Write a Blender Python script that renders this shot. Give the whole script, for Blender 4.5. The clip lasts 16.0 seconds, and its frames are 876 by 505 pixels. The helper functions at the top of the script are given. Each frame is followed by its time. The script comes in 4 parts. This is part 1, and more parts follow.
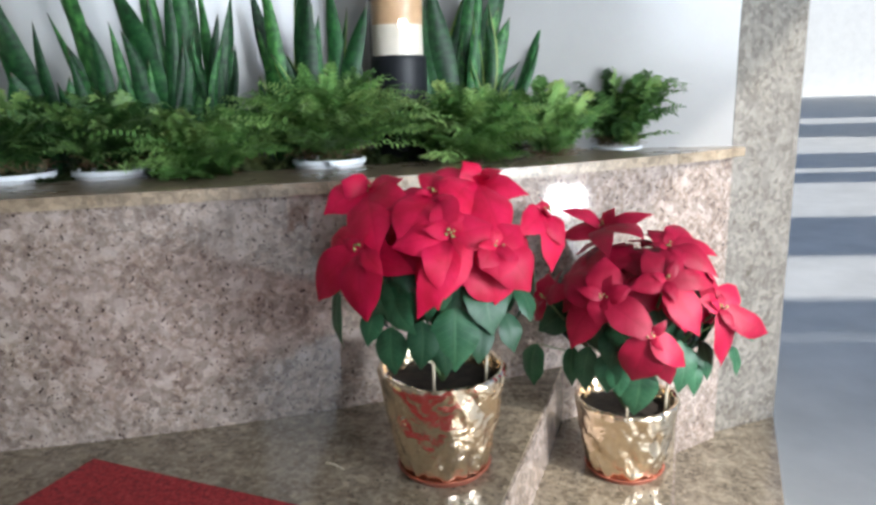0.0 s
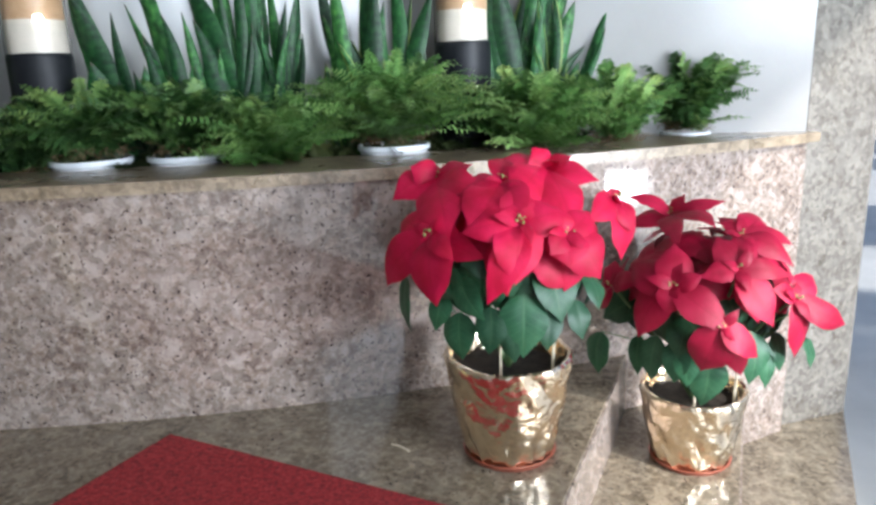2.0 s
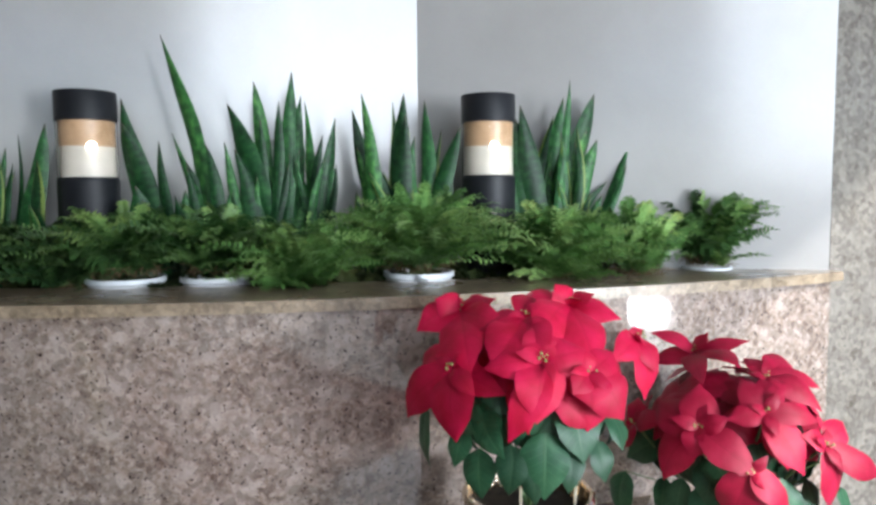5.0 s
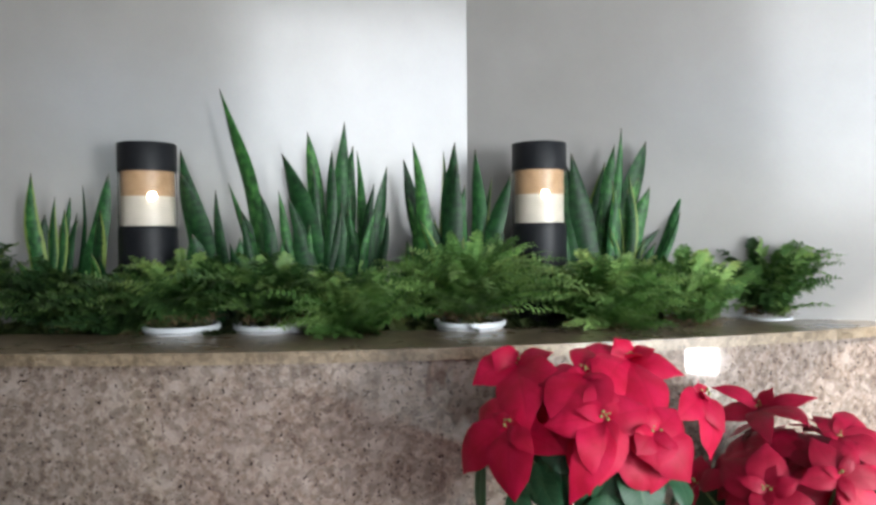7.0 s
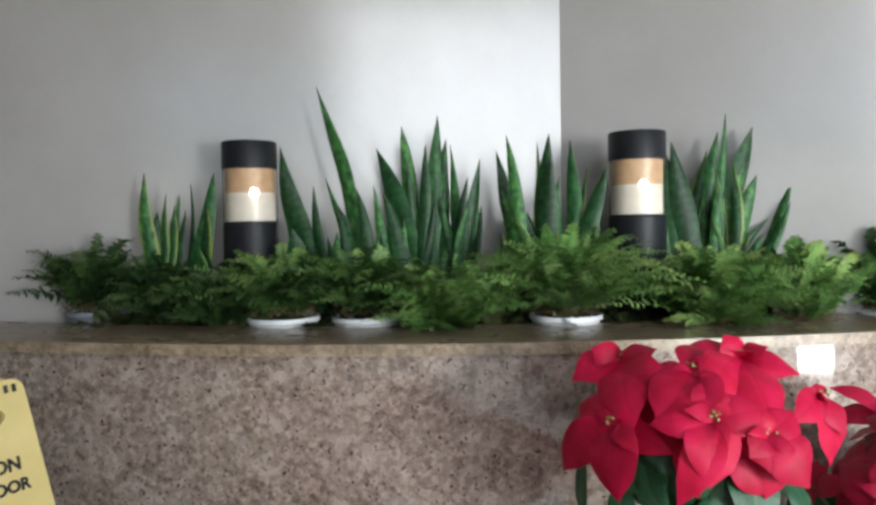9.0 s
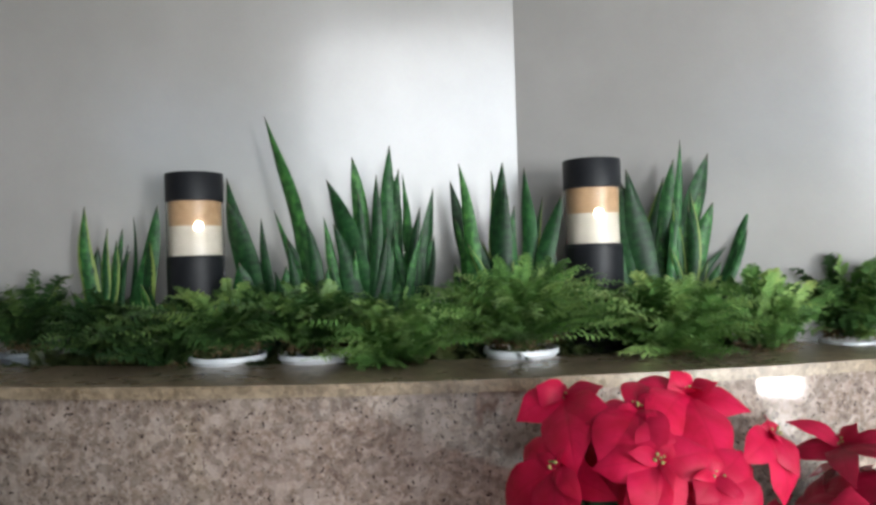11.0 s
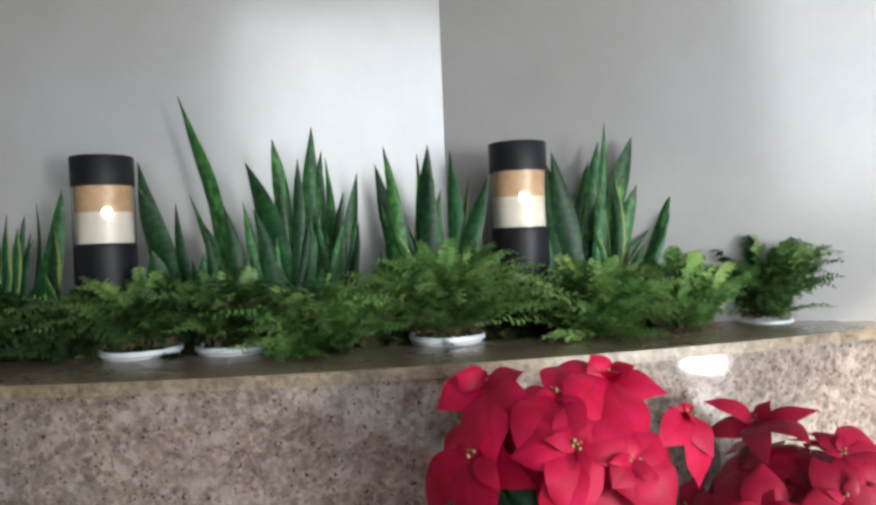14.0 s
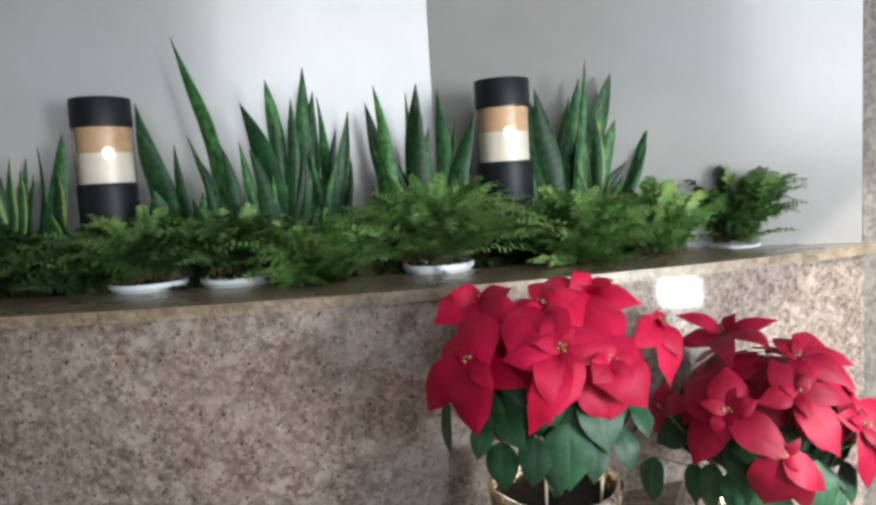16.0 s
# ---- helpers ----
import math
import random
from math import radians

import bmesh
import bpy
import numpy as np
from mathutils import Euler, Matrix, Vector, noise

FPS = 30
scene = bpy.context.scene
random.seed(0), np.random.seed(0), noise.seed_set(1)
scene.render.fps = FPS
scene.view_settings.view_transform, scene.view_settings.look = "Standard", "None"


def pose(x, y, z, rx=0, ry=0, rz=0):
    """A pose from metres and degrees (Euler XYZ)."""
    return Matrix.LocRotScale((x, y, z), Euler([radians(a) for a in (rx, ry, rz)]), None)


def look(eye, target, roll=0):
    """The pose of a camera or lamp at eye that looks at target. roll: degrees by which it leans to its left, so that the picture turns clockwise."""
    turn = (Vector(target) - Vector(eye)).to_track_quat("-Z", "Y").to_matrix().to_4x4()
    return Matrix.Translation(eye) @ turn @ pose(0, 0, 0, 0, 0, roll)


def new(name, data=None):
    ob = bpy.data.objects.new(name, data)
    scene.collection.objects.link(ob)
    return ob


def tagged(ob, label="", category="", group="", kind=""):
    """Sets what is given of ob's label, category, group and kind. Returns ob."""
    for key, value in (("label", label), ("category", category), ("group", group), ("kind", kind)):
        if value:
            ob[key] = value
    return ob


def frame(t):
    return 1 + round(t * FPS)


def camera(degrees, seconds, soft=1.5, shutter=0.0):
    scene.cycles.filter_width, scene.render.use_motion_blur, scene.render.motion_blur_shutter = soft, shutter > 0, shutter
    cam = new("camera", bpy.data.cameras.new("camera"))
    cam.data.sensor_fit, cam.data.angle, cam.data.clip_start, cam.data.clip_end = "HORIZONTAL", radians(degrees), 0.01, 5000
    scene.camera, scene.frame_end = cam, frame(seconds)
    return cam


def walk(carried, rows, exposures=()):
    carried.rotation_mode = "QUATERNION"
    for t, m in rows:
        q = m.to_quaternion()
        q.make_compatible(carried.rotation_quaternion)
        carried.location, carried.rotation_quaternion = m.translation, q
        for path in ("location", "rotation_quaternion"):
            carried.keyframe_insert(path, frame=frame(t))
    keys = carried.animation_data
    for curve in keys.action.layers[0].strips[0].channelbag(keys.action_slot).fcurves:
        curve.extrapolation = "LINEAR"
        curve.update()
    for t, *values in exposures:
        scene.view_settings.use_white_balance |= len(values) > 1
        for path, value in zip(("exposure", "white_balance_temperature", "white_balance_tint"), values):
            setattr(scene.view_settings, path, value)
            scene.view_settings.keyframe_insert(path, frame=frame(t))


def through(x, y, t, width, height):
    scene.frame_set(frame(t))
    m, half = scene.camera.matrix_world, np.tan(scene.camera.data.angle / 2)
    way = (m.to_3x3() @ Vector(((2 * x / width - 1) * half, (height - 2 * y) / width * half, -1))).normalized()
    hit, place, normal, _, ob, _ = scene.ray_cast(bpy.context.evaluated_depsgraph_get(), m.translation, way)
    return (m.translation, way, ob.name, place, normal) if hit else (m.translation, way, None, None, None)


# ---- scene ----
cam = camera(64.1, 16.0, soft=3.0)
PATH = [
    (0, (0.029, 0.089, 0.769), (-0.107, 2.032, 0.314), -1.6),
    (0.5, (0.025, 0.086, 0.766), (-0.126, 2.02, 0.28), -1.9),
    (1, (0.028, 0.081, 0.77), (-0.145, 2.012, 0.281), -2.3),
    (1.5, (0.012, 0.081, 0.771), (-0.195, 2.014, 0.303), -2.1),
    (2, (-0.004, 0.08, 0.77), (-0.284, 1.999, 0.282), -2.1),
    (2.5, (-0.008, 0.082, 0.764), (-0.308, 2.0, 0.281), -1.6),
    (3, (-0.006, 0.077, 0.762), (-0.306, 1.99, 0.264), -1.9),
    (3.5, (-0.003, 0.076, 0.769), (-0.311, 1.99, 0.278), -2.0),
    (4, (0.0, 0.072, 0.785), (-0.32, 2.009, 0.406), -1.7),
    (4.2, (0.006, 0.064, 0.789), (-0.322, 2.013, 0.485), -1.2),
    (6.5, (-0.036, 0.068, 0.832), (-0.402, 2.032, 0.742), -0.2),
    (7, (-0.037, 0.068, 0.831), (-0.491, 2.015, 0.782), -0.5),
    (7.5, (-0.056, 0.063, 0.821), (-0.639, 1.976, 0.783), -1.0),
    (8, (-0.065, 0.075, 0.838), (-0.745, 1.955, 0.769), -0.8),
    (8.5, (-0.059, 0.071, 0.832), (-0.762, 1.942, 0.771), -0.8),
    (9, (-0.06, 0.068, 0.836), (-0.75, 1.944, 0.766), -1.0),
    (9.5, (-0.054, 0.079, 0.836), (-0.687, 1.976, 0.803), -1.2),
    (12, (0.018, 0.212, 0.856), (-0.619, 2.108, 0.871), -2.2),
    (12.5, (0.007, 0.23, 0.86), (-0.574, 2.143, 0.866), -2.1),
    (13, (0.005, 0.231, 0.859), (-0.555, 2.151, 0.86), -2.0),
    (13.5, (0.006, 0.22, 0.849), (-0.534, 2.146, 0.869), -2.2),
    (14, (0.025, 0.205, 0.845), (-0.449, 2.147, 0.803), -2.3),
    (14.5, (0.043, 0.186, 0.839), (-0.35, 2.144, 0.721), -2.1),
    (15, (0.039, 0.165, 0.842), (-0.383, 2.113, 0.675), -2.7),
    (15.5, (0.045, 0.155, 0.835), (-0.386, 2.102, 0.68), -3.0),
    (16, (0.022, 0.091, 0.815), (-0.404, 2.035, 0.616), -3.3),
]
walk(cam, [(t, look(eye, target, roll)) for t, eye, target, roll in PATH], [(0, 0.38, 6000, 10), (1.5, 0.42, 5950, 10), (2.5, 0.75, 5800, 10), (4, 0.6, 5800, 10), (6.5, 0.18, 6350, 10), (12.5, 0.17, 6450, 10), (14.5, 0.07, 6350, 10), (16, 0.13, 6300, 10)])

# ---- world, sun, large lights ----
world = bpy.data.worlds.new("sky")
scene.world = world
world.use_nodes = True
wn = world.node_tree
sky = wn.nodes.new("ShaderNodeTexSky")
sky.sky_type = "NISHITA"
sky.sun_disc = False
sky.dust_density, sky.ozone_density = 0.6, 2.5
sky.sun_elevation, sky.sun_rotation = radians(38), radians(131)
wn.links.new(sky.outputs[0], wn.nodes["Background"].inputs[0])
wn.nodes["Background"].inputs[1].default_value = 0.095

sun = new("sun", bpy.data.lights.new("sun", "SUN"))
sun.data.energy, sun.data.angle, sun.data.color = 4.0, radians(1.2), (1.0, 0.95, 0.87)
sun.matrix_world = look((6.0, -5.2, 6.2), (0, 0, 0))

# daylight coming in through the open side of the porch
opening = new("open_side_light", bpy.data.lights.new("open_side_light", "AREA"))
opening.data.shape, opening.data.size, opening.data.size_y = "RECTANGLE", 2.5, 2.5
opening.data.spread = radians(115)
opening.data.energy, opening.data.color = 32, (0.93, 0.97, 1.0)
opening.matrix_world = look((1.95, -1.62, 2.15), (0.0, 2.1, 0.9))

# the same daylight through the gap beside the steps
gap = new("side_gap_light", bpy.data.lights.new("side_gap_light", "AREA"))
gap.data.shape, gap.data.size, gap.data.size_y = "RECTANGLE", 0.75, 0.8
gap.data.spread = radians(56)
gap.data.energy, gap.data.color = 18, (0.95, 0.98, 1.0)
gap.matrix_world = look((3.2, -0.75, 0.8), (0.1, 2.0, 0.45))

# lamp added for a low, strong sun glint outside that the granite panel mirrors
glint = new("forecourt_glint", bpy.data.lights.new("forecourt_glint", "AREA"))
glint.data.shape, glint.data.size, glint.data.size_y = "RECTANGLE", 0.46, 0.22
glint.data.energy, glint.data.color = 20, (1.0, 0.985, 0.96)
glint.matrix_world = look((4.4, -0.05, -0.265), (0.0, 1.95, 0.55))

# ---- materials ----


def nodes_of(name):
    m = bpy.data.materials.new(name)
    m.use_nodes = True
    return m, m.node_tree.nodes, m.node_tree.links, m.node_tree.nodes["Principled BSDF"]


def ramp(n, stops):
    r = n.new("ShaderNodeValToRGB")
    while len(r.color_ramp.elements) < len(stops):
        r.color_ramp.elements.new(0.5)
    for e, (p, c) in zip(r.color_ramp.elements, stops):
        e.position, e.color = p, (*c, 1)
    return r


def noise_tex(n, l, scale, detail=4, rough=0.55, coords="Object", stretch=None):
    tc = n.new("ShaderNodeTexCoord")
    t = n.new("ShaderNodeTexNoise")
    t.inputs["Scale"].default_value, t.inputs["Detail"].default_value, t.inputs["Roughness"].default_value = scale, detail, rough
    if stretch:
        mp = n.new("ShaderNodeMapping")
        mp.inputs["Scale"].default_value = stretch
        l.new(tc.outputs[coords], mp.inputs[0])
        l.new(mp.outputs[0], t.inputs["Vector"])
    else:
        l.new(tc.outputs[coords], t.inputs["Vector"])
    return t


def mix(n, l, fac, a, b, mode="MIX"):
    x = n.new("ShaderNodeMix")
    x.data_type, x.blend_type = "RGBA", mode
    for socket, v in ((0, fac), (6, a), (7, b)):
        if hasattr(v, "is_linked") or hasattr(v, "links"):
            l.new(v, x.inputs[socket])
        elif socket == 0:
            x.inputs[0].default_value = v
        else:
            x.inputs[socket].default_value = (*v, 1)
    return x.outputs[2]


def bump(n, l, p, height, strength=0.2, distance=0.002):
    b = n.new("ShaderNodeBump")
    b.inputs["Strength"].default_value, b.inputs["Distance"].default_value = strength, distance
    l.new(height, b.inputs["Height"])
    l.new(b.outputs[0], p.inputs["Normal"])


def math_node(n, l, op, a, b=None):
    x = n.new("ShaderNodeMath")
    x.operation = op
    for socket, v in ((0, a), (1, b)):
        if v is None:
            continue
        if hasattr(v, "links"):
            l.new(v, x.inputs[socket])
        else:
            x.inputs[socket].default_value = v
    return x.outputs[0]


def granite(name, dark, mid, light, speck, rough, speck_amount=0.36):
    """Polished granite: cloudy ground, pale crystals, dark specks in drifts."""
    m, n, l, p = nodes_of(name)
    cloud = noise_tex(n, l, 14, 5, 0.6)
    base = ramp(n, [(0.32, dark), (0.5, mid), (0.68, light)])
    l.new(cloud.outputs[0], base.inputs[0])
    crystal = noise_tex(n, l, 75, 5, 0.65)
    pale = ramp(n, [(0.42, (0, 0, 0)), (0.68, (1, 1, 1))])
    l.new(crystal.outputs[0], pale.inputs[0])
    c1 = mix(n, l, pale.outputs[0], base.outputs[0], light)
    spots = noise_tex(n, l, 120, 2, 0.5)
    sr = ramp(n, [(speck_amount, (0, 0, 0)), (speck_amount + 0.05, (1, 1, 1))])
    l.new(spots.outputs[0], sr.inputs[0])
    grains = n.new("ShaderNodeTexVoronoi")
    grains.inputs["Scale"].default_value = 62
    tc = n.new("ShaderNodeTexCoord")
    l.new(tc.outputs["Object"], grains.inputs["Vector"])
    gs = n.new("ShaderNodeSeparateXYZ")
    l.new(grains.outputs["Color"], gs.inputs[0])
    gr = ramp(n, [(0.0, (0.62, 0.6, 0.58)), (0.5, (1.0, 1.0, 1.0)), (1.0, (1.3, 1.28, 1.26))])
    l.new(gs.outputs[0], gr.inputs[0])
    c1 = mix(n, l, 0.75, c1, gr.outputs[0], "MULTIPLY")
    c2 = mix(n, l, sr.outputs[0], c1, speck)
    l.new(c2, p.inputs["Base Color"])
    smear = noise_tex(n, l, 6, 3, 0.6)
    rr = n.new("ShaderNodeMapRange")
    rr.inputs[3].default_value, rr.inputs[4].default_value = rough * 0.7, rough * 1.5
    l.new(smear.outputs[0], rr.inputs[0])
    l.new(rr.outputs[0], p.inputs["Roughness"])
    p.inputs["Specular IOR Level"].default_value = 0.75
    bump(n, l, p, crystal.outputs[0], 0.03, 0.0005)
    return m


M_FACE = granite("pink_beige_granite", (0.155, 0.112, 0.087), (0.225, 0.174, 0.142), (0.36, 0.302, 0.265), (0.035, 0.024, 0.02), 0.06, 0.63)
M_CAP = granite("brown_granite", (0.13, 0.095, 0.06), (0.21, 0.16, 0.105), (0.33, 0.26, 0.18), (0.05, 0.035, 0.025), 0.26, 0.72)
M_STEP = granite("dark_brown_granite", (0.082, 0.064, 0.042), (0.165, 0.132, 0.09), (0.27, 0.225, 0.165), (0.025, 0.018, 0.014), 0.12, 0.64)

M_PIL = granite("grey_brown_granite", (0.12, 0.106, 0.086), (0.16, 0.144, 0.122), (0.21, 0.192, 0.168), (0.06, 0.05, 0.042), 0.2, 0.74)


def plaster(name, c0, c1, rough, relief=0.08):
    m, n, l, p = nodes_of(name)
    a = noise_tex(n, l, 2.2, 5, 0.6)
    r = ramp(n, [(0.3, c0), (0.7, c1)])
    l.new(a.outputs[0], r.inputs[0])
    g = noise_tex(n, l, 140, 3, 0.6)
    c = mix(n, l, 0.06, r.outputs[0], g.outputs[1], "OVERLAY")
    l.new(c, p.inputs["Base Color"])
    s = noise_tex(n, l, 7, 5, 0.65)
    rr = n.new("ShaderNodeMapRange")
    rr.inputs[3].default_value, rr.inputs[4].default_value = rough * 0.55, rough * 1.5
    l.new(s.outputs[0], rr.inputs[0])
    l.new(rr.outputs[0], p.inputs["Roughness"])
    bump(n, l, p, s.outputs[0], relief, 0.004)
    return m


M_WALL = plaster("satin_grey_wall_paint", (0.338, 0.328, 0.315), (0.398, 0.387, 0.373), 0.175, 0.34)
wall_gloss = M_WALL.node_tree.nodes["Principled BSDF"].inputs
wall_gloss["Specular IOR Level"].default_value = 1.0
wall_gloss["Coat Weight"].default_value, wall_gloss["Coat IOR"].default_value, wall_gloss["Coat Roughness"].default_value = 0.6, 1.6, 0.2
M_CEIL = plaster("white_ceiling_paint", (0.62, 0.62, 0.60), (0.68, 0.68, 0.66), 0.8)
M_PAVE = plaster("pale_blue_grey_paving", (0.47, 0.465, 0.44), (0.60, 0.59, 0.56), 0.45, 0.2)
M_WHITE = plaster("white_painted_masonry", (0.68, 0.68, 0.66), (0.75, 0.75, 0.73), 0.7)


def plain(name, c0, c1, rough, scale=30, metal=0.0, relief=0.05, sheen=0.0):
    m, n, l, p = nodes_of(name)
    a = noise_tex(n, l, scale, 4, 0.6)
    r = ramp(n, [(0.3, c0), (0.7, c1)])
    l.new(a.outputs[0], r.inputs[0])
    l.new(r.outputs[0], p.inputs["Base Color"])
    p.inputs["Roughness"].default_value, p.inputs["Metallic"].default_value = rough, metal
    p.inputs["Sheen Weight"].default_value = sheen
    b = noise_tex(n, l, scale * 6, 3, 0.6)
    bump(n, l, p, b.outputs[0], relief, 0.002)
    return m


M_BLACK = plain("black_satin_metal", (0.006, 0.007, 0.009), (0.011, 0.012, 0.015), 0.5)
M_BLACK.node_tree.nodes["Principled BSDF"].inputs["Specular IOR Level"].default_value = 0.3
M_POT = plain("white_plastic", (0.62, 0.65, 0.68), (0.72, 0.74, 0.76), 0.4)
M_GREYPOT = plain("grey_plastic", (0.13, 0.15, 0.17), (0.19, 0.21, 0.23), 0.45)
M_TERRA = plain("terracotta_plastic", (0.22, 0.055, 0.03), (0.30, 0.08, 0.045), 0.45)
M_SOIL = plain("dark_soil", (0.012, 0.009, 0.006), (0.05, 0.036, 0.024), 0.95, 60, 0, 0.8)
M_DRY = plain("dry_brown_fronds", (0.07, 0.045, 0.02), (0.17, 0.115, 0.055), 0.8, 50)
M_STICK = plain("pale_bamboo", (0.5, 0.42, 0.3), (0.62, 0.54, 0.4), 0.6, 40)
M_YELLOW = plain("yellow_plastic", (0.62, 0.51, 0.20), (0.70, 0.58, 0.25), 0.4, 12)
M_INK = plain("black_print", (0.012, 0.012, 0.012), (0.02, 0.02, 0.02), 0.5)
M_CYATH = plain("yellow_green_buds", (0.38, 0.33, 0.12), (0.16, 0.18, 0.05), 0.5, 200)


def foil_material():
    """Crumpled gold gift foil."""
    m, n, l, p = nodes_of("crumpled_gold_foil")
    a = noise_tex(n, l, 14, 4, 0.6)
    r = ramp(n, [(0.3, (0.93, 0.74, 0.52)), (0.7, (0.97, 0.86, 0.68))])
    l.new(a.outputs[0], r.inputs[0])
    l.new(r.outputs[0], p.inputs["Base Color"])
    p.inputs["Metallic"].default_value, p.inputs["Roughness"].default_value = 1.0, 0.2
    b = noise_tex(n, l, 11, 1, 0.4, stretch=(1.0, 1.0, 0.6))
    ridge = math_node(n, l, "ABSOLUTE", math_node(n, l, "SUBTRACT", b.outputs[0], 0.5))
    b2 = noise_tex(n, l, 42, 1, 0.4)
    ridge2 = math_node(n, l, "ABSOLUTE", math_node(n, l, "SUBTRACT", b2.outputs[0], 0.5))
    bump(n, l, p, math_node(n, l, "ADD", ridge, math_node(n, l, "MULTIPLY", ridge2, 0.2)), 0.9, 0.034)
    return m


M_FOIL = foil_material()


def across_along(n, l):
    """The leaf's own coordinates: 0 at the rib to 1 at the margin, and 0 to 1 along it."""
    tc = n.new("ShaderNodeTexCoord")
    sep = n.new("ShaderNodeSeparateXYZ")
    l.new(tc.outputs["UV"], sep.inputs[0])
    a = math_node(n, l, "ABSOLUTE", math_node(n, l, "SUBTRACT", math_node(n, l, "MULTIPLY", sep.outputs[0], 2.0), 1.0))
    return a, sep.outputs[1], tc


def per_piece(n, l, colour, vary):
    info = n.new("ShaderNodeObjectInfo")
    mr = n.new("ShaderNodeMapRange")
    mr.inputs[3].default_value, mr.inputs[4].default_value = 1 - vary, 1 + vary
    l.new(info.outputs["Random"], mr.inputs[0])
    hsv = n.new("ShaderNodeHueSaturation")
    l.new(colour, hsv.inputs["Color"])
    l.new(mr.outputs[0], hsv.inputs["Value"])
    return hsv.outputs[0]


def let_through(n, l, p, colour, share):
    t = n.new("ShaderNodeBsdfTranslucent")
    l.new(colour, t.inputs["Color"])
    ms = n.new("ShaderNodeMixShader")
    ms.inputs[0].default_value = share
    l.new(p.outputs[0], ms.inputs[1])
    l.new(t.outputs[0], ms.inputs[2])
    l.new(ms.outputs[0], n["Material Output"].inputs[0])


def leaf_material(name, c0, c1, c2, vein, rough, scale=18, through=0.0, vary=0.25, vein_share=0.35):
    """Broad leaf: mottled, with a rib and side veins, a tint of its own and light passing through."""
    m, n, l, p = nodes_of(name)
    a = noise_tex(n, l, scale, 4, 0.6)
    r = ramp(n, [(0.3, c0), (0.5, c1), (0.72, c2)])
    l.new(a.outputs[0], r.inputs[0])
    u, v, tc = across_along(n, l)
    rib = ramp(n, [(0.02, (1, 1, 1)), (0.07, (0, 0, 0))])
    l.new(u, rib.inputs[0])
    wave = math_node(n, l, "SINE", math_node(n, l, "MULTIPLY", math_node(n, l, "SUBTRACT", math_node(n, l, "MULTIPLY", v, 8.0), math_node(n, l, "MULTIPLY", u, 1.6)), 6.283))
    side = ramp(n, [(0.86, (0, 0, 0)), (1.0, (0.5, 0.5, 0.5))])
    l.new(wave, side.inputs[0])
    veins = math_node(n, l, "MAXIMUM", rib.outputs[0], side.outputs[0])
    c = mix(n, l, math_node(n, l, "MULTIPLY", veins, vein_share), r.outputs[0], vein)
    tinted = per_piece(n, l, c, vary)
    l.new(tinted, p.inputs["Base Color"])
    p.inputs["Roughness"].default_value = rough
    bump(n, l, p, math_node(n, l, "SUBTRACT", a.outputs[0], veins), 0.25, 0.0012)
    if through:
        let_through(n, l, p, tinted, through)
    return m


M_BRACT = leaf_material("red_bract", (0.43, 0.003, 0.030), (0.53, 0.005, 0.050), (0.61, 0.010, 0.072), (0.36, 0.002, 0.022), 0.55, 22, 0.22, 0.18)
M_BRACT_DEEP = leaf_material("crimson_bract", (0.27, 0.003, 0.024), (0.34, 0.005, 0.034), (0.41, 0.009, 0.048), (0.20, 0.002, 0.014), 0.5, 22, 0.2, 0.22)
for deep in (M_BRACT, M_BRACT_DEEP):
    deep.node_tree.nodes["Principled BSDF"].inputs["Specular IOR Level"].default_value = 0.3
M_LEAF = leaf_material("dark_green_leaf", (0.012, 0.052, 0.022), (0.020, 0.078, 0.034), (0.036, 0.105, 0.048), (0.08, 0.16, 0.075), 0.46, 25, 0.06, 0.4, 0.45)
M_LEAF.node_tree.nodes["Principled BSDF"].inputs["Specular IOR Level"].default_value = 0.35


def frond_material(name, c0, c1, c2):
    """Fern: each frond has its own green, paler towards its tip, some of them yellowed; dark tones stand for shade."""
    m, n, l, p = nodes_of(name)
    tc = n.new("ShaderNodeTexCoord")
    sep = n.new("ShaderNodeSeparateXYZ")
    l.new(tc.outputs["UV"], sep.inputs[0])
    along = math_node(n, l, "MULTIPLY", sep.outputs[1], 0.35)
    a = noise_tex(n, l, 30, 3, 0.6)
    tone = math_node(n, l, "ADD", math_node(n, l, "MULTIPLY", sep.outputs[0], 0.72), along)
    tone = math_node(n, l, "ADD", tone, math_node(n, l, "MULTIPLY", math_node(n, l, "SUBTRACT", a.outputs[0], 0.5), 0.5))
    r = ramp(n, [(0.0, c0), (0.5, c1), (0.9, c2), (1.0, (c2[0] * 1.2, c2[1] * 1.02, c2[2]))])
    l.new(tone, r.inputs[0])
    l.new(r.outputs[0], p.inputs["Base Color"])
    p.inputs["Roughness"].default_value = 0.5
    let_through(n, l, p, r.outputs[0], 0.22)
    return m


